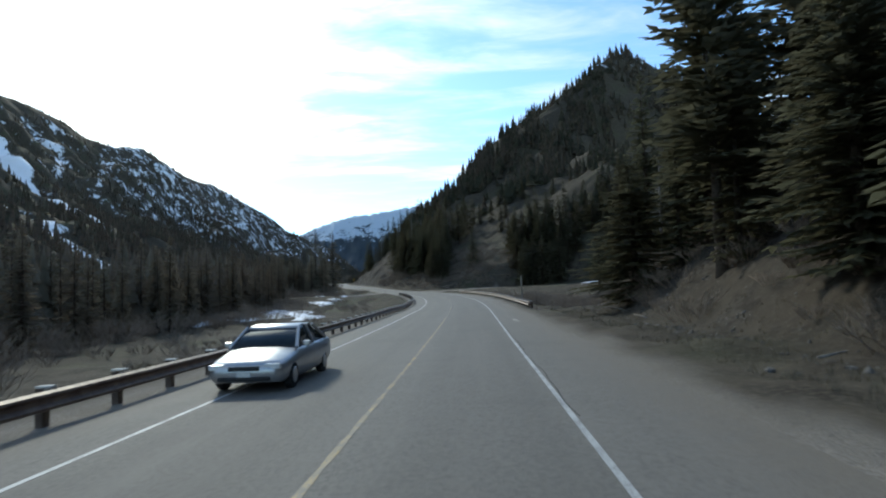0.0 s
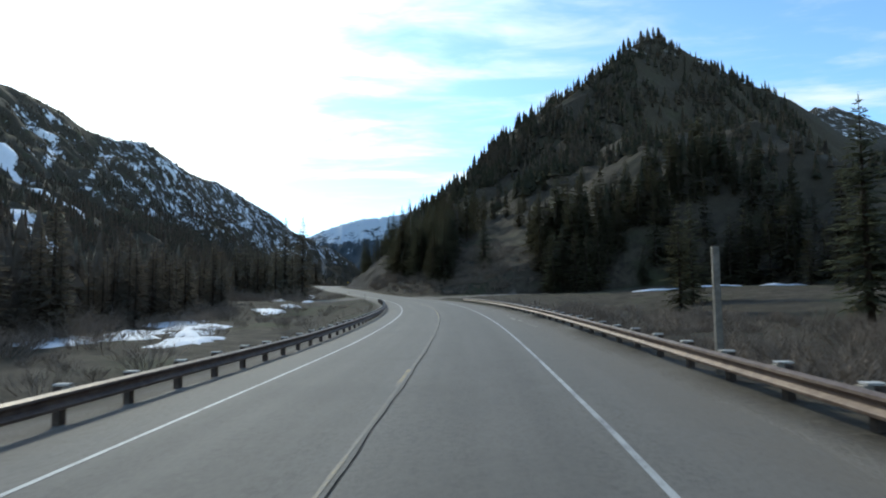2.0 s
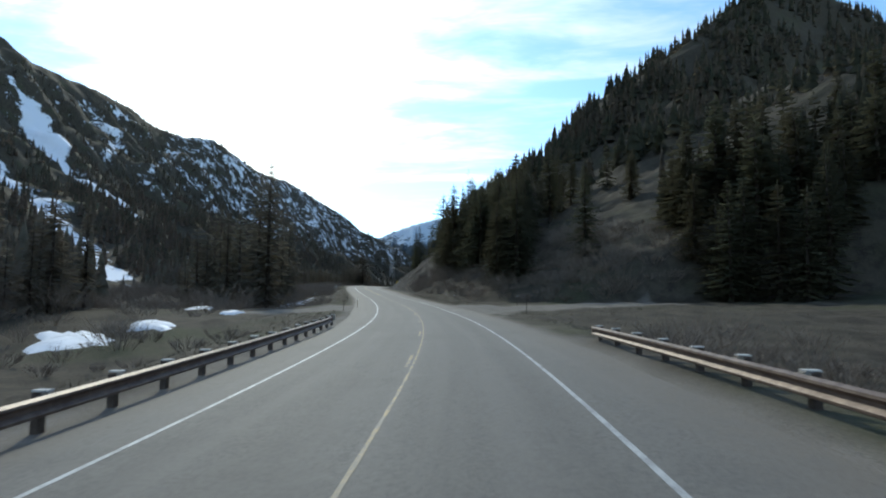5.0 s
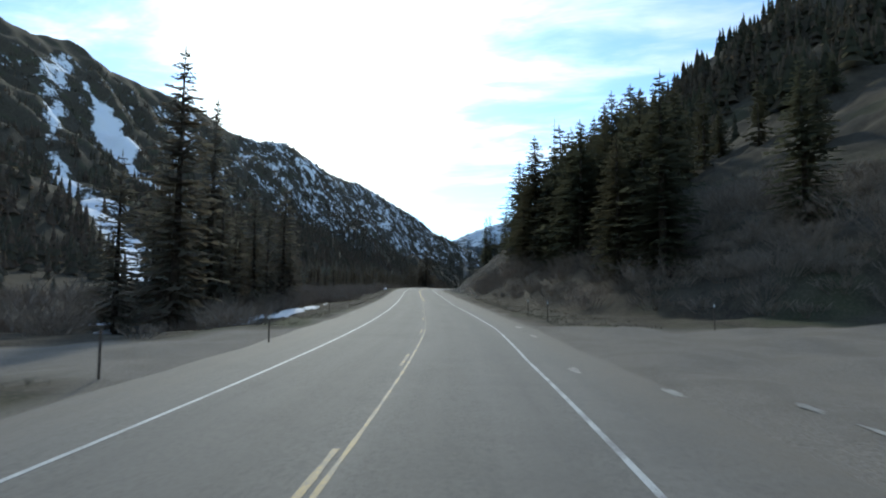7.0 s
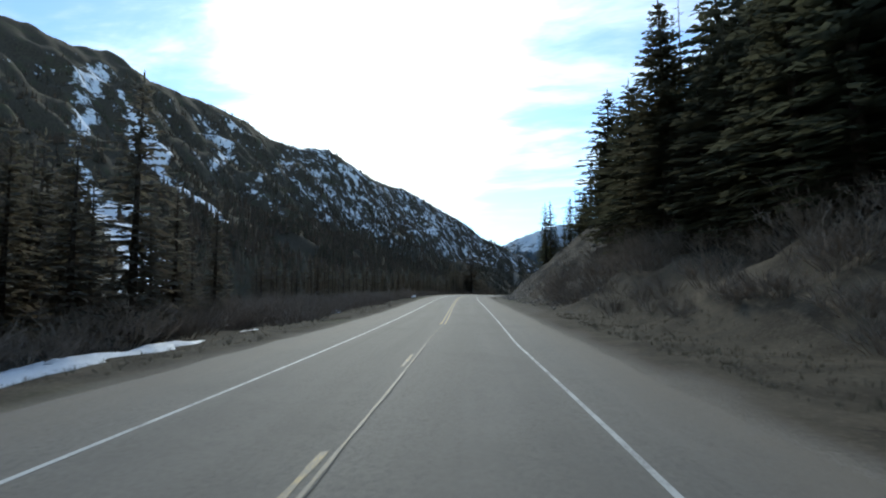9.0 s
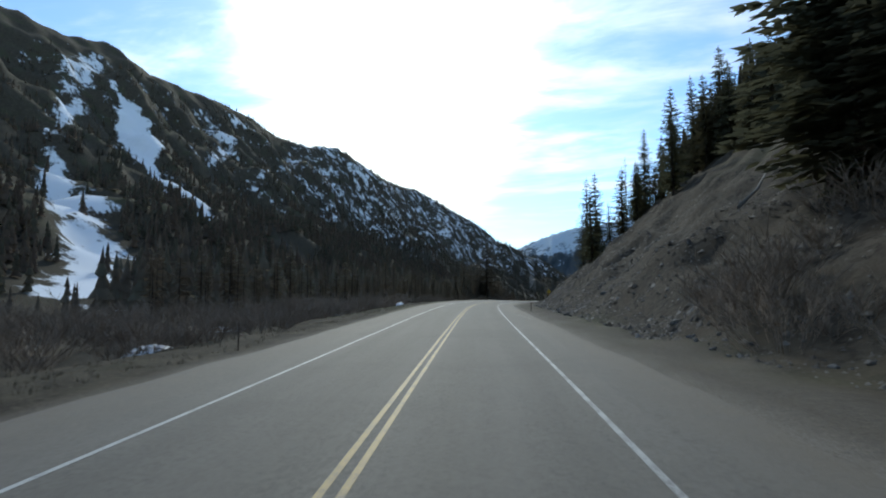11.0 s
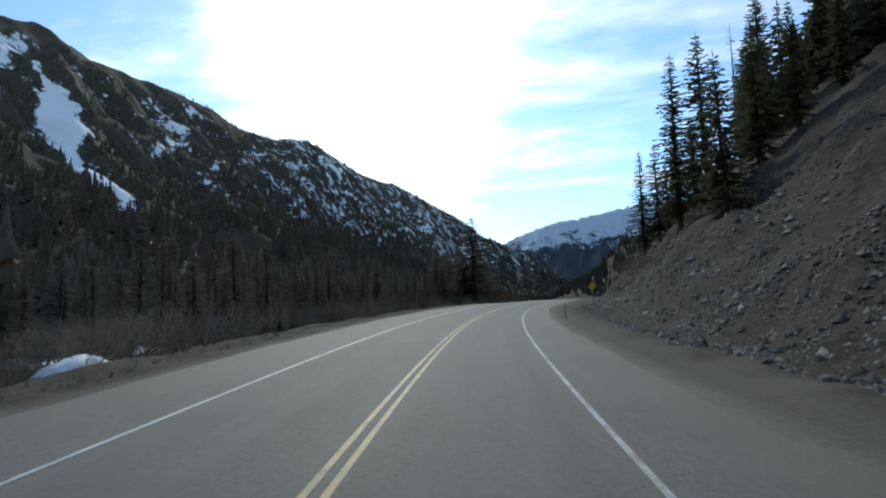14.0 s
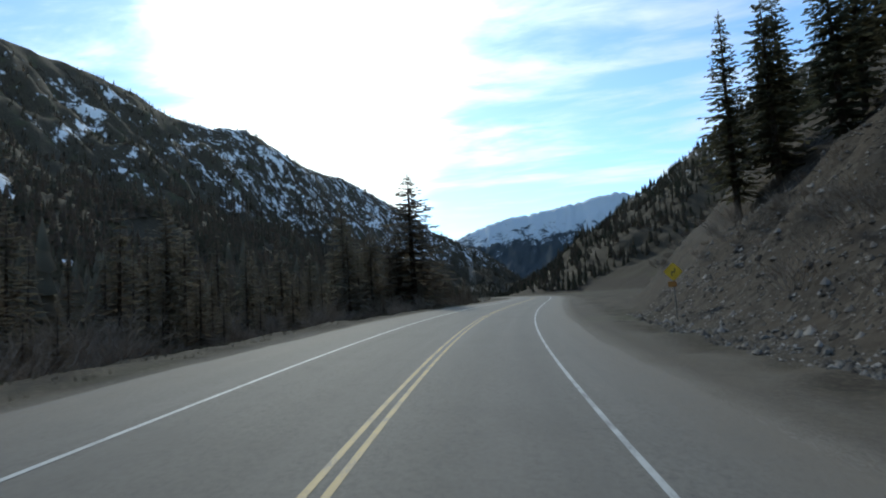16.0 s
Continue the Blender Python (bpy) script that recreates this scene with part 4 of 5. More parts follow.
def brush(count, s_range, u_range, keep, size, group, label, share=2):
    made = tries = 0
    while made < count and tries < count * 20:
        tries += 1
        s, u = rng_b.uniform(*s_range), rng_b.uniform(*u_range)
        if not keep(s, u) or side_road(s, u) > 0.05:
            continue
        kind, m = BRUSH[rng_b.randrange(4)], stand(s, u, 0.0, rng_b.uniform(0, 360), rng_b.uniform(*size))
        made += 1
        if made % 10 < share:
            ob = tagged(new("bush", kind), label, "bush", group)
            ob.matrix_world = m
        else:
            SCRUB.append((BACK_BRUSH[BRUSH.index(kind)], m))


brush(320, (206, 300), (11, 34), lambda s, u: 1.0 < hill_up(s, u) < 17, (0.6, 1.7), "bushes on the bank", "leafless brown bush on the dry bank", 1)
brush(230, (4, 76), (11.5, 28), lambda s, u: 0.8 < hill_up(s, u) < 12, (0.45, 1.0), "bushes below the firs", "leafless brown bush below the firs")
brush(270, (60, 160), (10.5, 52), lambda s, u: hill_up(s, u) < 1 and u < 58 - 0.25 * (s - 60), (0.5, 1.25), "bushes in the hollow", "leafless brown bush in the hollow")
brush(120, (20, 205), (-36, -12), lambda s, u: u < -15 - 3 * math.sin(s / 7), (0.5, 1.3), "willows by the snow", "leafless brown willow beside patches of old snow", 1)
brush(220, (206, 520), (-20, -9.5), lambda s, u: u < -11 - 1.5 * math.sin(s / 5) and not (214 < s < 268 and u > -18.5), (0.5, 1.4), "bushes along the verge", "leafless brown bush on the road verge", 1)
brush(170, (262, 520), (-44, -14), lambda s, u: u < -15 - 2 * math.sin(s / 6), (0.9, 1.9), "willows behind the verge", "tall leafless brown willow below the road", 1)
brush(190, (205, 335), (-75, -20), lambda s, u: clearing(s, u), (1.0, 2.0), "willows in the meadow", "tall leafless brown willow in the valley meadow", 1)
brush(230, (206, 300), (-36, -17.5), lambda s, u: not clearing(s, u), (0.9, 1.7), "willows among the firs", "tall leafless brown willow among the firs", 1)
brush(210, (20, 215), (-50, -28), lambda s, u: u < -33 - 3 * math.sin(s / 9), (1.0, 2.2), "willows by the valley firs", "tall leafless brown willow before the valley firs", 1)
brush(240, (300, 560), (-30, -13), lambda s, u: u < -13.5 - math.sin(s / 4), (0.9, 1.8), "willows behind the verge", "tall leafless brown willow below the road", 1)
brush(160, (206, 262), (20, 46), lambda s, u: u > 0.35 * (s - 172) and hill_up(s, u) > 1, (0.9, 1.8), "bushes on the bank", "leafless brown bush on the dry bank", 1)
brush(40, (400, 500), (12, 22), lambda s, u: hill_up(s, u) > 3, (0.5, 1.0), "bushes on the bend", "leafless brown bush on the stony bank")


def scrub_mesh(name, label):
    return tagged(new(name, joined(name, [(me, m, 0) for me, m in SCRUB], [M_TWIG])), label, "scrub", kind="stuff")


scrub_mesh("scrub", "tangled leafless brown scrub along both verges")


def grass(name, seed, count, s_range, u_of, tall, mat, label):
    """Dry grass tufts as one sheet of blades."""
    rng = np.random.default_rng(seed)
    s = rng.uniform(*s_range, count)
    u = u_of(s, rng)
    ok = side_road(s, u) < 0.2
    s, u = s[ok], u[ok]
    x, y = plan(s, u)
    z = ground_z(s, u)
    vs, fs = [], []
    for i in range(len(s)):
        h = rng.uniform(*tall)
        for _ in range(7):
            a, o = rng.uniform(0, 6.28), rng.uniform(0, 0.14)
            lean = rng.uniform(0.1, 0.6) * h
            px, py = x[i] + math.cos(a) * o, y[i] + math.sin(a) * o
            c = len(vs)
            vs += [(px - 0.008 * math.sin(a), py + 0.008 * math.cos(a), z[i] - 0.03), (px + 0.008 * math.sin(a), py - 0.008 * math.cos(a), z[i] - 0.03), (px + math.cos(a) * lean, py + math.sin(a) * lean, z[i] + h)]
            fs.append((c, c + 1, c + 2))
    return tagged(new(name, link_mesh(name, vs, np.array(fs), [mat], False)), label, "grass", kind="stuff")


grass("dry_grass", 1, 7000, (0, 268), lambda s, r: 8.2 + r.uniform(0, 1, len(s)) ** 1.4 * np.where((s > 50) & (s < 200), 26, 5), (0.06, 0.2), M_STRAW, "short dry straw-coloured grass along the verge")
grass("verge_grass", 2, 8000, (0, 480), lambda s, r: -7.6 - r.uniform(0, 1, len(s)) ** 1.4 * 9, (0.06, 0.22), M_STRAW, "short dry straw-coloured grass below the road edge")

# ---- stones of the scree ----


def stone_mesh(seed):
    rng = random.Random(seed)
    bm = bmesh.new()
    bmesh.ops.create_icosphere(bm, subdivisions=1, radius=0.5)
    for v_ in bm.verts:
        v_.co *= rng.uniform(0.65, 1.15)
        v_.co = Vector((v_.co.x * 1.2, v_.co.y * 0.9, v_.co.z * 0.62))
    return mesh_of("rock", bm, M_BOULDER)


STONES = [stone_mesh(60 + i) for i in range(6)]
rng_s = random.Random(12)
for i in range(260):
    s_ = rng_s.uniform(275, 430)
    u_ = np.interp(s_, HILL[:, 0], HILL[:, 1]) + rng_s.uniform(-1.6, 1) ** 2 * 5 - 1
    ob = tagged(new("rock", STONES[i % 6]), "angular grey rock lying on the scree", "rock", "rocks of the scree")
    k = rng_s.uniform(0.18, 0.42) * (1.7 if rng_s.random() < 0.07 else 1)
    ob.matrix_world = stand(s_, u_, 0.08 * k, rng_s.uniform(0, 360), k) @ pose(0, 0, 0, rng_s.uniform(-25, 25), rng_s.uniform(-25, 25), 0)
for i in range(40):
    s_, u_ = rng_s.uniform(4, 60), rng_s.uniform(8.5, 15)
    ob = tagged(new("rock", STONES[i % 6]), "small pale rock in the dirt below the bank", "rock", "rocks below the bank")
    k = rng_s.uniform(0.12, 0.35)
    ob.matrix_world = stand(s_, u_, 0.05 * k, rng_s.uniform(0, 360), k)


def rubble(name, count, s_range, reach, size, seed, label, mat=None):
    """Small stones, too many to count, as one mesh."""
    rng = np.random.default_rng(seed)
    s = rng.uniform(*s_range, count)
    u = np.interp(s, HILL[:, 0], HILL[:, 1]) - 1.0 + rng.uniform(0, 1, count) ** 1.3 * reach * (0.75 + 0.35 * np.sin(s / 6.0) + 0.2 * np.sin(s / 2.3))
    x, y = plan(s, u)
    z = ground_z(s, u)
    base = np.array([(1, 0, -0.2), (0.2, 0.9, -0.2), (-0.9, 0.3, -0.2), (-0.2, -0.9, -0.2), (0.15, 0.1, 0.7)])
    tri = [(0, 1, 4), (1, 2, 4), (2, 3, 4), (3, 0, 4)]
    vs, fs = [], []
    for i in range(count):
        k = rng.uniform(*size) * (1 + 1.5 * (rng.random() < 0.06))
        a = rng.uniform(0, 6.28)
        q = base * k * rng.uniform(0.6, 1.2, (5, 3))
        c, sn = math.cos(a), math.sin(a)
        p = np.stack([x[i] + q[:, 0] * c - q[:, 1] * sn, y[i] + q[:, 0] * sn + q[:, 1] * c, z[i] + q[:, 2]], 1)
        n0 = len(vs)
        vs += p.tolist()
        fs += [(a_ + n0, b_ + n0, c_ + n0) for a_, b_, c_ in tri]
    return tagged(new(name, link_mesh(name, vs, np.array(fs), [mat or M_STONE], False)), label, "stones", kind="stuff")


rubble("scree", 9000, (268, 432), 26, (0.04, 0.12), 3, "loose grey-brown scree on the steep cutting")
rubble("talus", 22000, (296, 440), 17, (0.045, 0.14), 5, "heap of broken grey rock at the foot of the cutting", M_ROCK)
rubble("verge_stones", 2600, (2, 74), 9, (0.03, 0.1), 4, "loose stones at the foot of the bank")


# ---- old snow ----
def snow_patch(s, u, long, wide, turn, seed):
    rng = random.Random(seed)
    n_r, n_a = 5, 26
    edge = [1 + 0.32 * math.sin(2 * q + rng.uniform(0, 6)) * rng.uniform(0.3, 1) + rng.uniform(-0.16, 0.16) for q in (6.283 * k / n_a for k in range(n_a))]
    vs, fs = [], []
    c, sn = math.cos(radians(turn)), math.sin(radians(turn))
    for j in range(n_r + 1):
        q = j / n_r
        for k in range(n_a):
            a = 6.283 * k / n_a
            dx, dy = math.cos(a) * wide * q * edge[k] / 2, math.sin(a) * long * q * edge[k] / 2
            du, ds = dx * c - dy * sn, dx * sn + dy * c
            x, y = plan(s + ds, u + du)
            vs.append((float(x), float(y), float(ground_z(s + ds, u + du)) + (0.32 + 0.06 * math.sin(7 * a + 3 * j)) * (1 - q ** 3) - 0.06 * (q == 1)))
    for j in range(n_r):
        for k in range(n_a):
            a, b = j * n_a + k, j * n_a + (k + 1) % n_a
            fs.append((a, b, b + n_a, a + n_a))
    return tagged(new("snow_patch", link_mesh("snow_patch", vs, fs, [M_SNOW])), "patch of old dirty snow on dry grass", "snow", "patches of old snow")


for i, (s_, u_, l_, w_, t_) in enumerate(((97, -39, 12, 4.5, 0), (108, -36, 13, 6, 5), (118, -33.5, 16, 8, 8), (111, -24.5, 11, 4.5, -6), (121, -27.5, 9, 4, 0), (131, -30, 14, 6, -5), (140, -36, 14, 7, 0), (150, -35.5, 10, 4, 10),
                                              (170, -26.2, 9, 5.5, 22), (177, -22.6, 7, 4, 25), (191, -19.5, 3, 2.4, 0), (203, -26, 7, 3, 0))):
    snow_patch(s_, u_, l_, w_, t_, i)
for i, (s_, u_, l_, w_, t_) in enumerate(((235, -33, 6, 2.4, 10), (226, -28, 4, 1.8, 10), (237, -18.8, 12, 3.0, -9), (246, -16.6, 13, 3.2, -6), (254, -15.4, 9, 2.2, 0), (266, -15.0, 5, 1.4, 0), (300, -15.5, 4, 1.6, 0), (318, -19, 6, 2.2, 0), (347, -16.5, 4, 1.3, 0),
                                              (376, -20, 10, 2.6, 0), (362, -11.4, 3, 1.2, 0), (174, 57, 2.6, 14, 0), (173, 70, 2.2, 13, 0), (168, 82, 2.4, 12, 0))):
    snow_patch(s_, u_, l_, w_, t_, 20 + i)


# ---- guard rails ----
def guard_rail(s0, s1, u, side, label, sink=0.0):
    """W-beam rail on posts; side: +1 when the rail's face looks towards +u."""
    ob = thing("guard_rail", label, "guard rail", "", stand(s0, u))
    base = ob.matrix_world.inverted()
    prof = [(0.0, 0.36), (0.085, 0.395), (0.092, 0.44), (0.008, 0.51), (0.008, 0.565), (0.092, 0.635), (0.085, 0.68), (0.0, 0.715)]
    ring = [(a * side, b) for a, b in prof] + [((a - 0.012) * side, b + (0.004 if k > 3 else -0.004)) for k, (a, b) in list(enumerate(prof))[::-1]]
    posts = int((s1 - s0) / 2.35)
    bm = bmesh.new()
    box(bm, 0, 0, 0.08, 0.15, 0.2, 1.3, 0.012)
    post_me = mesh_of("post", bm, M_POST)
    # Pale slab standing for the sky-lit tops of post and block.
    bm = bmesh.new()
    box(bm, side * 0.06, 0, 0.742, 0.27, 0.21, 0.035, 0.006)
    cap_me = mesh_of("post_top", bm, M_POST_TOP_LIT)
    bm = bmesh.new()
    box(bm, 0, 0, 0.56, 0.14, 0.19, 0.36, 0.012)
    block_me = mesh_of("block", bm, M_BLOCK)
    for i in range(posts + 1):
        s = s0 + i * 2.35
        m = base @ stand(s, u - side * 0.26)
        z0 = spot(s, u, -sink, True)[0].z
        m = base @ pose(*spot(s, u - side * 0.26)[0][:2], z0, 0, 0, spot(s, u)[1])
        p_ob = part("post", post_me, None, ob)
        p_ob.matrix_local = m
        c_ob = part("post_top", cap_me, None, p_ob, "pale post top with sky light painted on")
        c_ob.matrix_local = Matrix.Translation((0.004 * ((i * 7) % 5 - 2), 0, 0.012 * ((i * 5) % 4)))
        b_ob = part("block", block_me, None, ob)
        b_ob.matrix_local = base @ pose(*spot(s, u - side * 0.1)[0][:2], z0, 0, 0, spot(s, u)[1])
    step = 4.7
    k = int((s1 - s0) / step)
    for i in range(k):
        vs, fs = [], []
        n_ = len(ring)
        for j in range(3):
            s = s0 + (i + j / 2) * step + (0.02 if j == 2 else 0)
            c, h = spot(s, u, -sink, True)
            a = radians(h)
            for o, zz in ring:
                vs.append(tuple(base @ Vector((c.x + math.cos(a) * (o + 0.004 * (i % 2)), c.y + math.sin(a) * (o + 0.004 * (i % 2)), c.z + zz))))
        for j in range(2):
            for q in range(n_):
                fs.append((j * n_ + q, j * n_ + (q + 1) % n_, (j + 1) * n_ + (q + 1) % n_, (j + 1) * n_ + q))
        fs += [tuple(range(n_)), tuple(range(2 * n_, 3 * n_))[::-1]]
        part("rail", link_mesh("rail", vs, fs, [M_RUST], False), None, ob)
    for s in ((s0, s1) if side < 0 else (s0 + k * step,)):
        bm = bmesh.new()
        tube(bm, [(0, 0, 0.38), (0, 0, 0.72)], [0.2, 0.2], 12)
        e_ob = part("end_piece", bm, M_RUST, ob, "rounded steel end of the rail", True)
        s = min(s, s0 + k * step)
        c, h = spot(s, u - side * 0.12, -sink, True)
        e_ob.matrix_local = base @ pose(c.x, c.y, c.z, 0, 0, h)
    return ob


guard_rail(-22, 165, -5.75, 1, "rust-brown weathering steel guard rail on short posts beside the road", 0.1)
guard_rail(53, 148.5, 7.0, -1, "rust-brown steel guard rail with sunlit edges on short posts", 0.12)


# ---- marker posts, pole, sign ----
def marker_post(s, u, tall, white=True):
    ob = thing("marker_post", "thin roadside marker post with a pale reflector at its top" if white else "thin dark roadside marker post", "marker post", "marker posts", stand(s, u))
    bm = bmesh.new()
    for dx in (-0.02, 0.02):
        box(bm, dx, 0, tall / 2 - 0.15, 0.012, 0.035, tall + 0.3)
    box(bm, 0, 0.012, tall / 2 - 0.15, 0.05, 0.008, tall + 0.3)
    part("post", bm, M_POST, ob)
    bm = bmesh.new()
    box(bm, 0, -0.012, tall - 0.09, 0.075, 0.012, 0.17 if white else 0.08, 0.004)
    part("reflector", bm, M_PALE if white else M_RUST, ob, "small pale reflector" if white else "small dull reflector")
    return ob


for s_, u_, tall_, white_ in ((49, 7.2, 1.15, False), (178.5, 10.3, 1.6, False), (204, 15.5, 1.4, True), (212.8, 8.2, 1.4, True), (219.4, 7.95, 1.42, True), (334, 6.9, 1.0, False), (391, 6.9, 1.15, False),
                              (186, -7.1, 1.2, False), (121, -10.5, 1.1, False), (196, -6.0, 1.1, True), (219, -7.6, 1.1, False), (292, -7.4, 1.0, False)):
    marker_post(s_, u_, tall_, white_)

pole = thing("pole", "square weathered grey timber pole beside the guard rail", "pole", "", stand(63.4, 7.45))
bm = bmesh.new()
box(bm, 0, 0, 1.28, 0.16, 0.12, 3.36, 0.015)
part("shaft", bm, M_PALE_WOOD, pole)
bm = bmesh.new()
box(bm, 0.05, 0.075, 1.05, 0.06, 0.012, 0.08, 0.003)
part("reflector", bm, M_PALE, pole, "small pale reflector")


def road_sign(s, u):
    ob = thing("road_sign", "yellow diamond warning sign with a dark symbol on a post", "road sign", "", stand(s, u, 0, 0))
    bm = bmesh.new()
    box(bm, 0, 0.05, 1.4, 0.07, 0.05, 3.2, 0.006)
    part("post", bm, M_PALE_WOOD, ob)
    bm = bmesh.new()
    box(bm, 0, 0, 0, 0.76, 0.012, 0.76, 0.0)
    es = [e for e in bm.edges if abs((e.verts[0].co - e.verts[1].co).y) > 0.005]
    bmesh.ops.bevel(bm, geom=es, offset=0.05, segments=3, affect="EDGES")
    bmesh.ops.transform(bm, matrix=Matrix.Translation((0, 0, 2.7)) @ Matrix.Rotation(radians(45), 4, "Y"), verts=bm.verts)
    plate = part("plate", bm, M_SIGN, ob, "yellow diamond plate")
    bm = bmesh.new()
    for cx, cz, sx, sz in ((-0.09, 2.57, 0.06, 0.2), (0.0, 2.69, 0.22, 0.06), (0.09, 2.8, 0.06, 0.2)):
        box(bm, cx, -0.011, cz, sx, 0.006, sz)
    part("symbol", bm, M_BLACK, plate, "black bars of a bend symbol")
    bm = bmesh.new()
    box(bm, -0.1, 0, 2.0, 0.46, 0.012, 0.3, 0.0)
    part("lower_plate", bm, M_ORANGE, ob, "small orange-brown plate below the diamond")
    return ob


road_sign(428, 11.5)


# ---- dead wood ----
def log_thing(s, u, long, thick, turn, tip):
    bm = bmesh.new()
    tube(bm, [(0, 0, 0), (0.04 * long, long * 0.4, 0.02), (0, long, 0)], [thick, thick * 0.8, thick * 0.45], 7)
    ob = tagged(new("fallen_log", mesh_of("fallen_log", bm, M_DEAD, True)), "grey barkless fallen log lying on the slope", "log", "fallen logs")
    p, h = spot(s, u)
    ob.matrix_world = pose(p.x, p.y, p.z + thick * 0.6, tip, 0, h + turn)
    return ob


log_thing(457, 18, 4.2, 0.13, -80, 30)
log_thing(317, 21.6, 11, 0.14, -38, 26)
log_thing(300, 24, 5, 0.1, -60, 26)
for i, (s_, u_) in enumerate(((16, 10.6), (23, 11.4), (33, 11.2), (41, 12))):
    log_thing(s_, u_, 1.6, 0.05, -70 + 40 * i, 6)


# ---- road wear ----
def worn_strip(name, s0, s1, u, wide, mat, label, sway=0.0, lift=0.009, seed=0):
    n_ = max(3, int((s1 - s0) / 0.6))
    vs, fs = [], []
    for i in range(n_ + 1):
        s = s0 + (s1 - s0) * i / n_
        o = u + float(middle(s)) * (abs(u) < 1) + float(right_edge(s)) * (u > 3) + sway * (math.sin(s * 0.8 + seed) * 0.6 + math.sin(s * 2.3 + 2 * seed) * 0.4)
        w2 = wide / 2 * (0.7 + 0.5 * abs(math.sin(s * 1.7 + seed)))
        for q in (o - w2, o + w2):
            p, _ = spot(s, q, lift, True)
            vs.append(tuple(p))
    fs = [(2 * i, 2 * i + 1, 2 * i + 3, 2 * i + 2) for i in range(n_)]
    return tagged(new(name, link_mesh(name, vs, fs, [mat])), label, "road surface", kind="structure")


worn_strip("centre_line", -60, 46, 0, 0.1, M_YELLOW_WORN, "nearly worn-off yellow centre line", lift=0.006)
worn_strip("centre_line", 46, 96, 0.05, 0.06, M_YELLOW_FAINT, "yellow centre line all but worn away", lift=0.006)
worn_strip("centre_line", 96, 204, 0.05, 0.075, M_YELLOW_WORN, "nearly worn-off yellow centre line", lift=0.006)
worn_strip("centre_dash", 63, 66.2, 0.0, 0.1, M_YELLOW_WORN, "worn yellow centre dash", lift=0.007)
worn_strip("centre_line", 204, 258, 0.05, 0.06, M_YELLOW_FAINT, "yellow centre line all but worn away", lift=0.006)
worn_strip("road_crack", 205, 259, 0.1, 0.016, M_JOINT, "dark sealed crack along the middle of the road", 0.03, 0.010, 3)
for i in range(9):
    worn_strip("centre_dash", 140 + 12.2 * i, 143.2 + 12.2 * i, -0.12, 0.1, M_YELLOW_WORN, "worn yellow centre dash", lift=0.007)
worn_strip("road_crack", 47, 118, 0.16, 0.026, M_TAR, "dark sealed crack along the middle of the road", 0.03, 0.010, 1)
worn_strip("road_crack", 10, 40, 3.72, 0.018, M_TAR, "dark crack beside the edge line", 0.05, 0.010, 2)


def cross_joint(s):
    vs = []
    for i in range(23):
        u = -4.4 + 9.6 * i / 22
        for q in (-0.02, 0.02):
            p, _ = spot(s + q * (0.6 + 0.6 * abs(math.sin(3 * u))) + 0.1 * math.sin(1.3 * u), u, 0.010, True)
            vs.append(tuple(p))
    return tagged(new("road_joint", link_mesh("road_joint", vs, [(2 * i, 2 * i + 1, 2 * i + 3, 2 * i + 2) for i in range(22)], [M_JOINT])), "dark patched joint across the road", "road surface", kind="structure")


cross_joint(46)


def road_patch(s, u, long, wide, seed, mat=None, label="pale worn patch on the asphalt"):
    rng = random.Random(seed)
    paved = abs(u) < 6
    lift = 0.008 if paved else 0.015
    rims = [(0.5 + 0.55 * rng.random(), 6.283 * k / 18) for k in range(18)]
    vs = [tuple(spot(s, u, lift, paved)[0])]
    for share in (0.35, 0.7, 1.0):
        vs += [tuple(spot(s + math.sin(a) * long / 2 * r * share, u + math.cos(a) * wide / 2 * r * share, lift, paved)[0]) for r, a in rims]
    fs = [(0, 1 + k, 1 + (k + 1) % 18) for k in range(18)]
    fs += [(1 + 18 * j + k, 19 + 18 * j + k, 19 + 18 * j + (k + 1) % 18, 1 + 18 * j + (k + 1) % 18) for j in range(2) for k in range(18)]
    return tagged(new("road_patch", link_mesh("road_patch", vs, fs, [mat or M_DUST])), label, "road surface", kind="structure")


for i, (s_, u_, l_, w_) in enumerate(((96, 5.35, 1.4, 0.3), (91, 5.2, 3.6, 0.34), (88.3, 5.35, 2.0, 0.3), (85.3, 5.44, 0.7, 0.22), (84, 5.42, 0.6, 0.22), (83.1, 5.47, 0.6, 0.26), (82.2, 5.52, 0.5, 0.3), (106, 5.3, 1.2, 0.25), (112, 5.0, 2.0, 0.5), (178.4, 7.8, 2.6, 0.26), (180.6, 7.7, 1.5, 0.2), (182.6, 7.7, 1.0, 0.3), (184.4, 5.95, 1.6, 0.3), (188, 4.6, 1.5, 0.4), (315.8, -2.6, 0.45, 0.5), (315.5, -2.1, 0.25, 0.4), (325.6, -2.85, 0.5, 0.3), (321.5, -2.6, 0.25, 0.2), (319, -1.2, 0.25, 0.2), (318, -2.0, 0.2, 0.2),
                                          (322, 5.0, 3.0, 0.3), (318, 5.15, 2.4, 0.25), (315, 5.3, 1.6, 0.25), (303, 3.9, 0.8, 0.2), (207, 5.4, 2.5, 0.4), (200, 5.2, 2.0, 0.3), (38, 4.6, 3.5, 0.4))):
    road_patch(s_, u_, l_, w_, i)


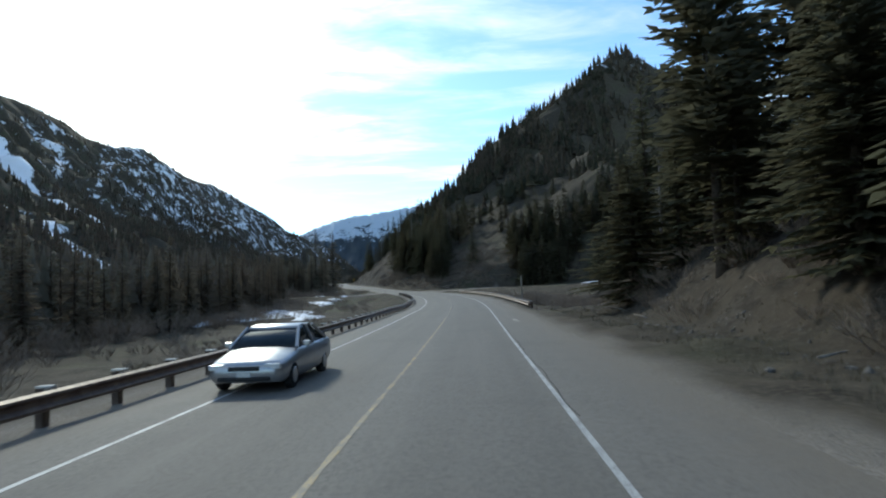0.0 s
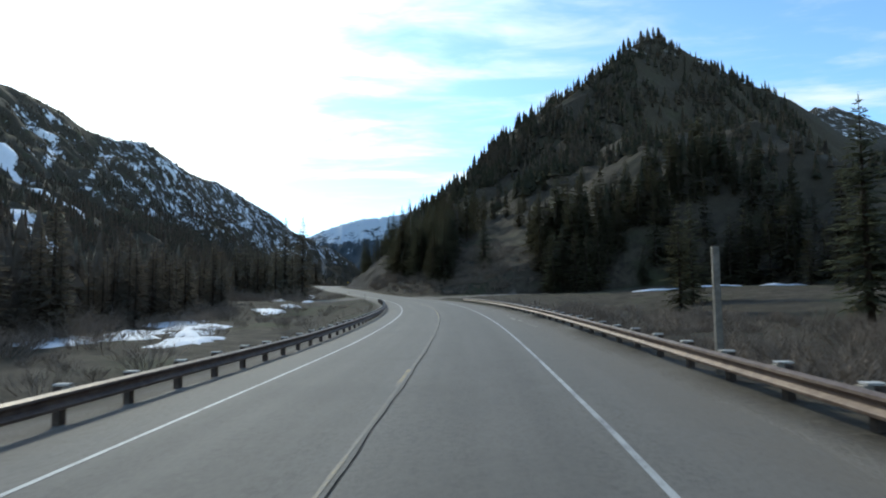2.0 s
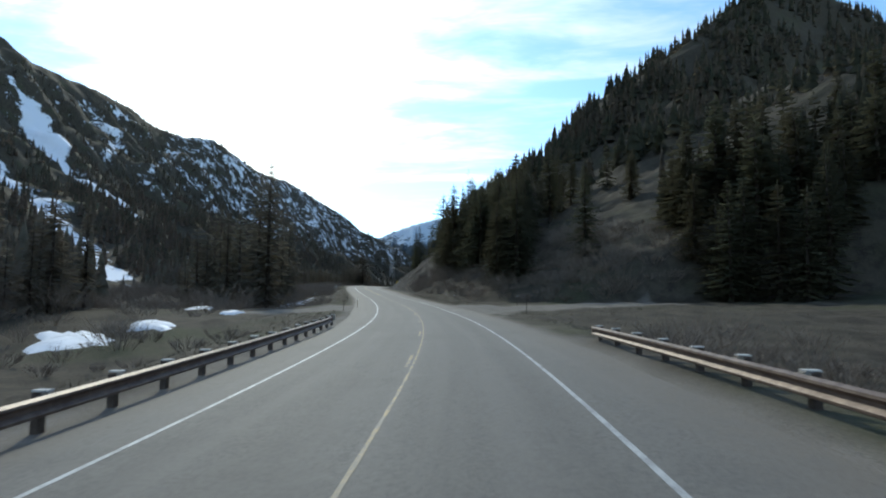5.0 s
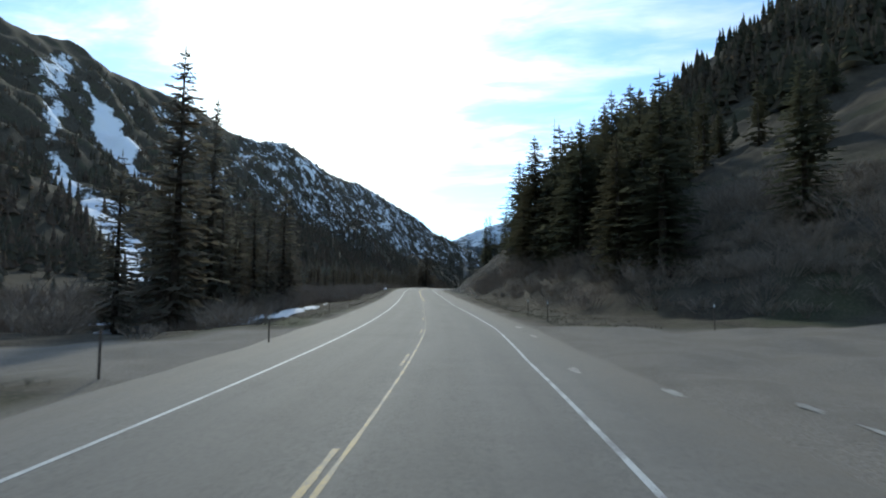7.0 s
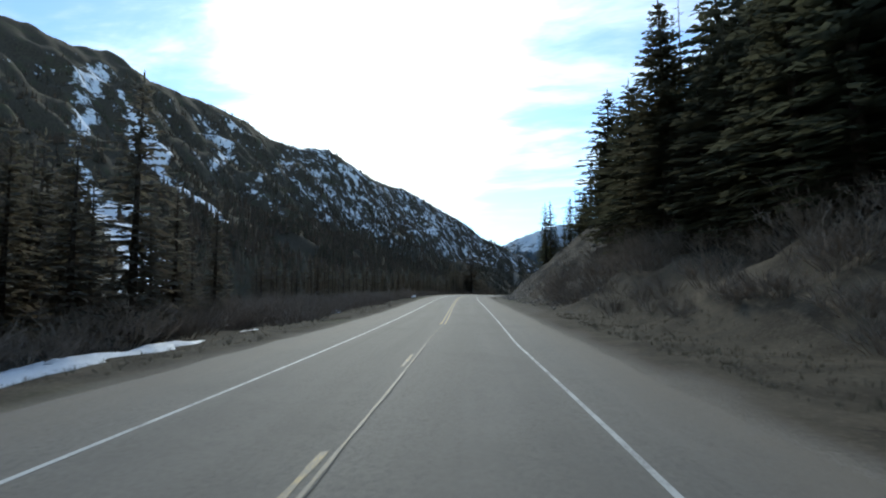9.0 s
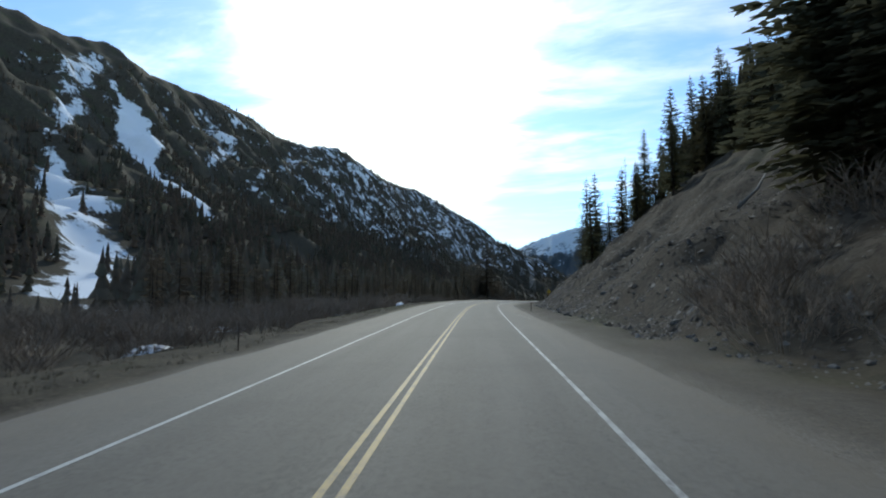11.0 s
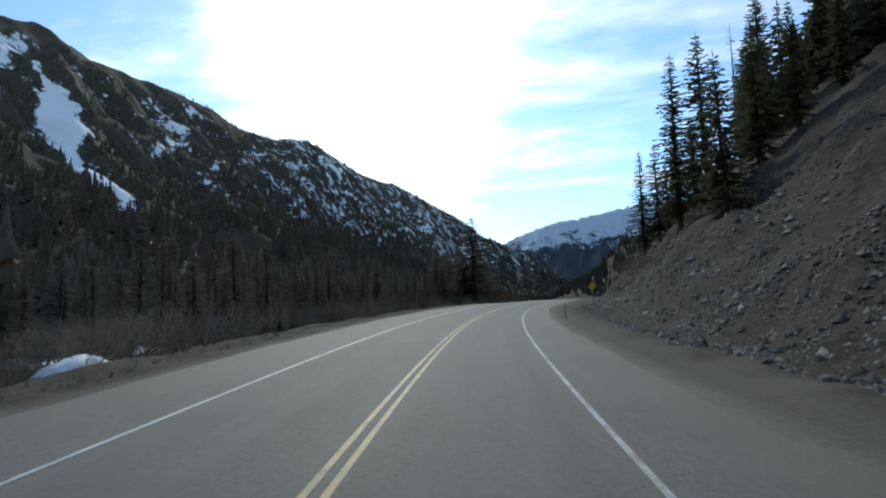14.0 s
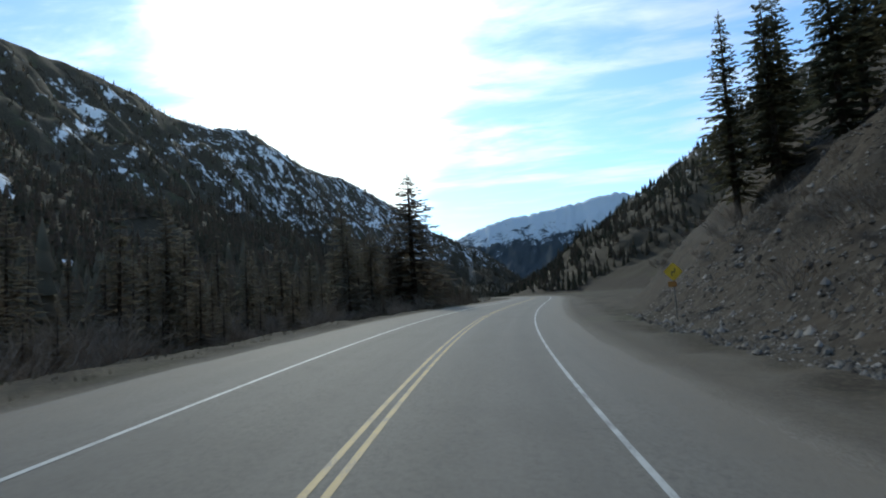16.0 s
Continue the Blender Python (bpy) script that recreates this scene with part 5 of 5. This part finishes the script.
# ---- the oncoming car ----
def loft(sections, mat, name, parent, label="", smooth_shade=True):
    """A closed skin over cross-sections; each a list of (x, z) at a station y."""
    vs, fs = [], []
    n_ = len(sections[0][1])
    for y, ring in sections:
        vs += [(x, y, z) for x, z in ring]
    for i in range(len(sections) - 1):
        for k in range(n_):
            fs.append((i * n_ + k, i * n_ + (k + 1) % n_, (i + 1) * n_ + (k + 1) % n_, (i + 1) * n_ + k))
    fs += [tuple(range(n_))[::-1], tuple(range((len(sections) - 1) * n_, len(sections) * n_))]
    return part(name, link_mesh(name, vs, fs, [mat], smooth_shade), None, parent, label)


def sedan(m):
    car = thing("car", "silver-grey four-door sedan driving in the far lane", "car", "", m)

    def hull(y, w2, z0, z1, crown):
        return (y, [(-w2 * 0.86, z0), (w2 * 0.86, z0), (w2 * 0.97, z0 + 0.1), (w2, (z0 + z1) / 2), (w2 * 0.97, z1 - 0.07), (w2 * 0.86, z1), (w2 * 0.4, z1 + crown), (-w2 * 0.4, z1 + crown), (-w2 * 0.86, z1), (-w2 * 0.97, z1 - 0.07), (-w2, (z0 + z1) / 2), (-w2 * 0.97, z0 + 0.1)])

    # nose at y = 0, tail at y = 4.8
    body = loft([hull(0.0, 0.66, 0.34, 0.58, 0.01), hull(0.06, 0.8, 0.26, 0.66, 0.02), hull(0.3, 0.87, 0.22, 0.72, 0.03), hull(1.0, 0.9, 0.2, 0.84, 0.04), hull(1.35, 0.91, 0.2, 0.9, 0.03), hull(2.4, 0.92, 0.2, 0.92, 0.0),
                 hull(3.7, 0.91, 0.2, 0.93, 0.0), hull(4.1, 0.9, 0.22, 0.95, 0.03), hull(4.65, 0.86, 0.28, 0.92, 0.02), hull(4.8, 0.76, 0.36, 0.8, 0.01)], M_CAR, "body", car)
    cabin = [(1.3, 0.80, 0.90, 0.91), (1.75, 0.72, 0.9, 1.2), (2.1, 0.64, 0.9, 1.375), (2.6, 0.62, 0.9, 1.41), (3.2, 0.62, 0.9, 1.385), (3.6, 0.66, 0.9, 1.22), (4.15, 0.76, 0.92, 0.97)]
    loft([(y, [(-0.82, 0.88), (0.82, 0.88), (w2 * 1.02, z1 - 0.04 if z1 > 1 else z1), (w2 * 0.9, z1), (-w2 * 0.9, z1), (-w2 * 1.02, z1 - 0.04 if z1 > 1 else z1)]) for y, w2, z0, z1 in cabin], M_CARGLASS, "cabin_glass", car, "dark tinted glass all round the cabin")
    loft([(y, [(-w2, z1 - 0.03), (w2, z1 - 0.03), (w2 * 0.92, z1 + 0.012), (-w2 * 0.92, z1 + 0.012)]) for y, w2, z1 in ((2.0, 0.655, 1.345), (2.15, 0.645, 1.395), (2.6, 0.635, 1.425), (3.2, 0.635, 1.4), (3.35, 0.64, 1.345))], M_CAR, "roof", car)
    for sx in (-1, 1):
        for a, b in (((0.83, 1.28, 0.9), (0.66, 2.06, 1.375)), ((0.84, 2.75, 0.9), (0.645, 2.7, 1.4)), ((0.82, 4.15, 0.94), (0.66, 3.3, 1.38))):
            bm = bmesh.new()
            tube(bm, [(a[0] * sx, a[1], a[2]), (b[0] * sx, b[1], b[2])], [0.05, 0.04], 6)
            part("pillar", bm, M_CAR, car)
        for y in (0.86, 3.72):
            hub = part("wheel", wheel_mesh(), None, car, "black tyre")
            hub.location = (sx * 0.8, y, 0.31)
            bm = bmesh.new()
            bmesh.ops.create_cone(bm, cap_ends=True, segments=18, radius1=0.2, radius2=0.17, depth=0.03, matrix=Matrix.Translation((sx * 0.1, 0, 0)) @ Matrix.Rotation(radians(90 * sx), 4, "Y"))
            part("rim", bm, M_ALLOY, hub, "dull alloy rim")
        bm = bmesh.new()
        box(bm, sx * 0.63, 0.1, 0.6, 0.36, 0.18, 0.13, 0.03)
        part("headlight", bm, M_LAMP, car, "clear headlight lens")
        bm = bmesh.new()
        box(bm, sx * 0.62, 4.76, 0.72, 0.36, 0.1, 0.16, 0.03)
        part("tail_light", bm, M_TAIL, car, "red tail light")
        bm = bmesh.new()
        box(bm, sx * 0.98, 1.62, 0.98, 0.2, 0.1, 0.13, 0.035)
        part("wing_mirror", bm, M_CAR, car)
    bm = bmesh.new()
    box(bm, 0, 0.03, 0.56, 0.72, 0.08, 0.1, 0.02)
    part("grille", bm, M_BLACK, car, "dark grille")
    bm = bmesh.new()
    box(bm, 0, 0.04, 0.34, 1.2, 0.12, 0.1, 0.03)
    part("air_intake", bm, M_BLACK, car, "dark lower air intake")
    bm = bmesh.new()
    box(bm, 0, -0.015, 0.44, 0.31, 0.015, 0.12)
    part("number_plate", bm, M_PALE, car, "pale blank number plate")
    return car


def wheel_mesh():
    bm = bmesh.new()
    bmesh.ops.create_cone(bm, cap_ends=True, segments=22, radius1=0.31, radius2=0.31, depth=0.2, matrix=Matrix.Rotation(radians(90), 4, "Y"))
    bmesh.ops.bevel(bm, geom=[e for e in bm.edges if e.is_boundary or abs(e.calc_face_angle(0)) > 1.2], offset=0.03, segments=2, affect="EDGES")
    return mesh_of("wheel", bm, M_TYRE)


sedan(stand(13.4, -3.22, 0.0, 0.0, 1.0, True))
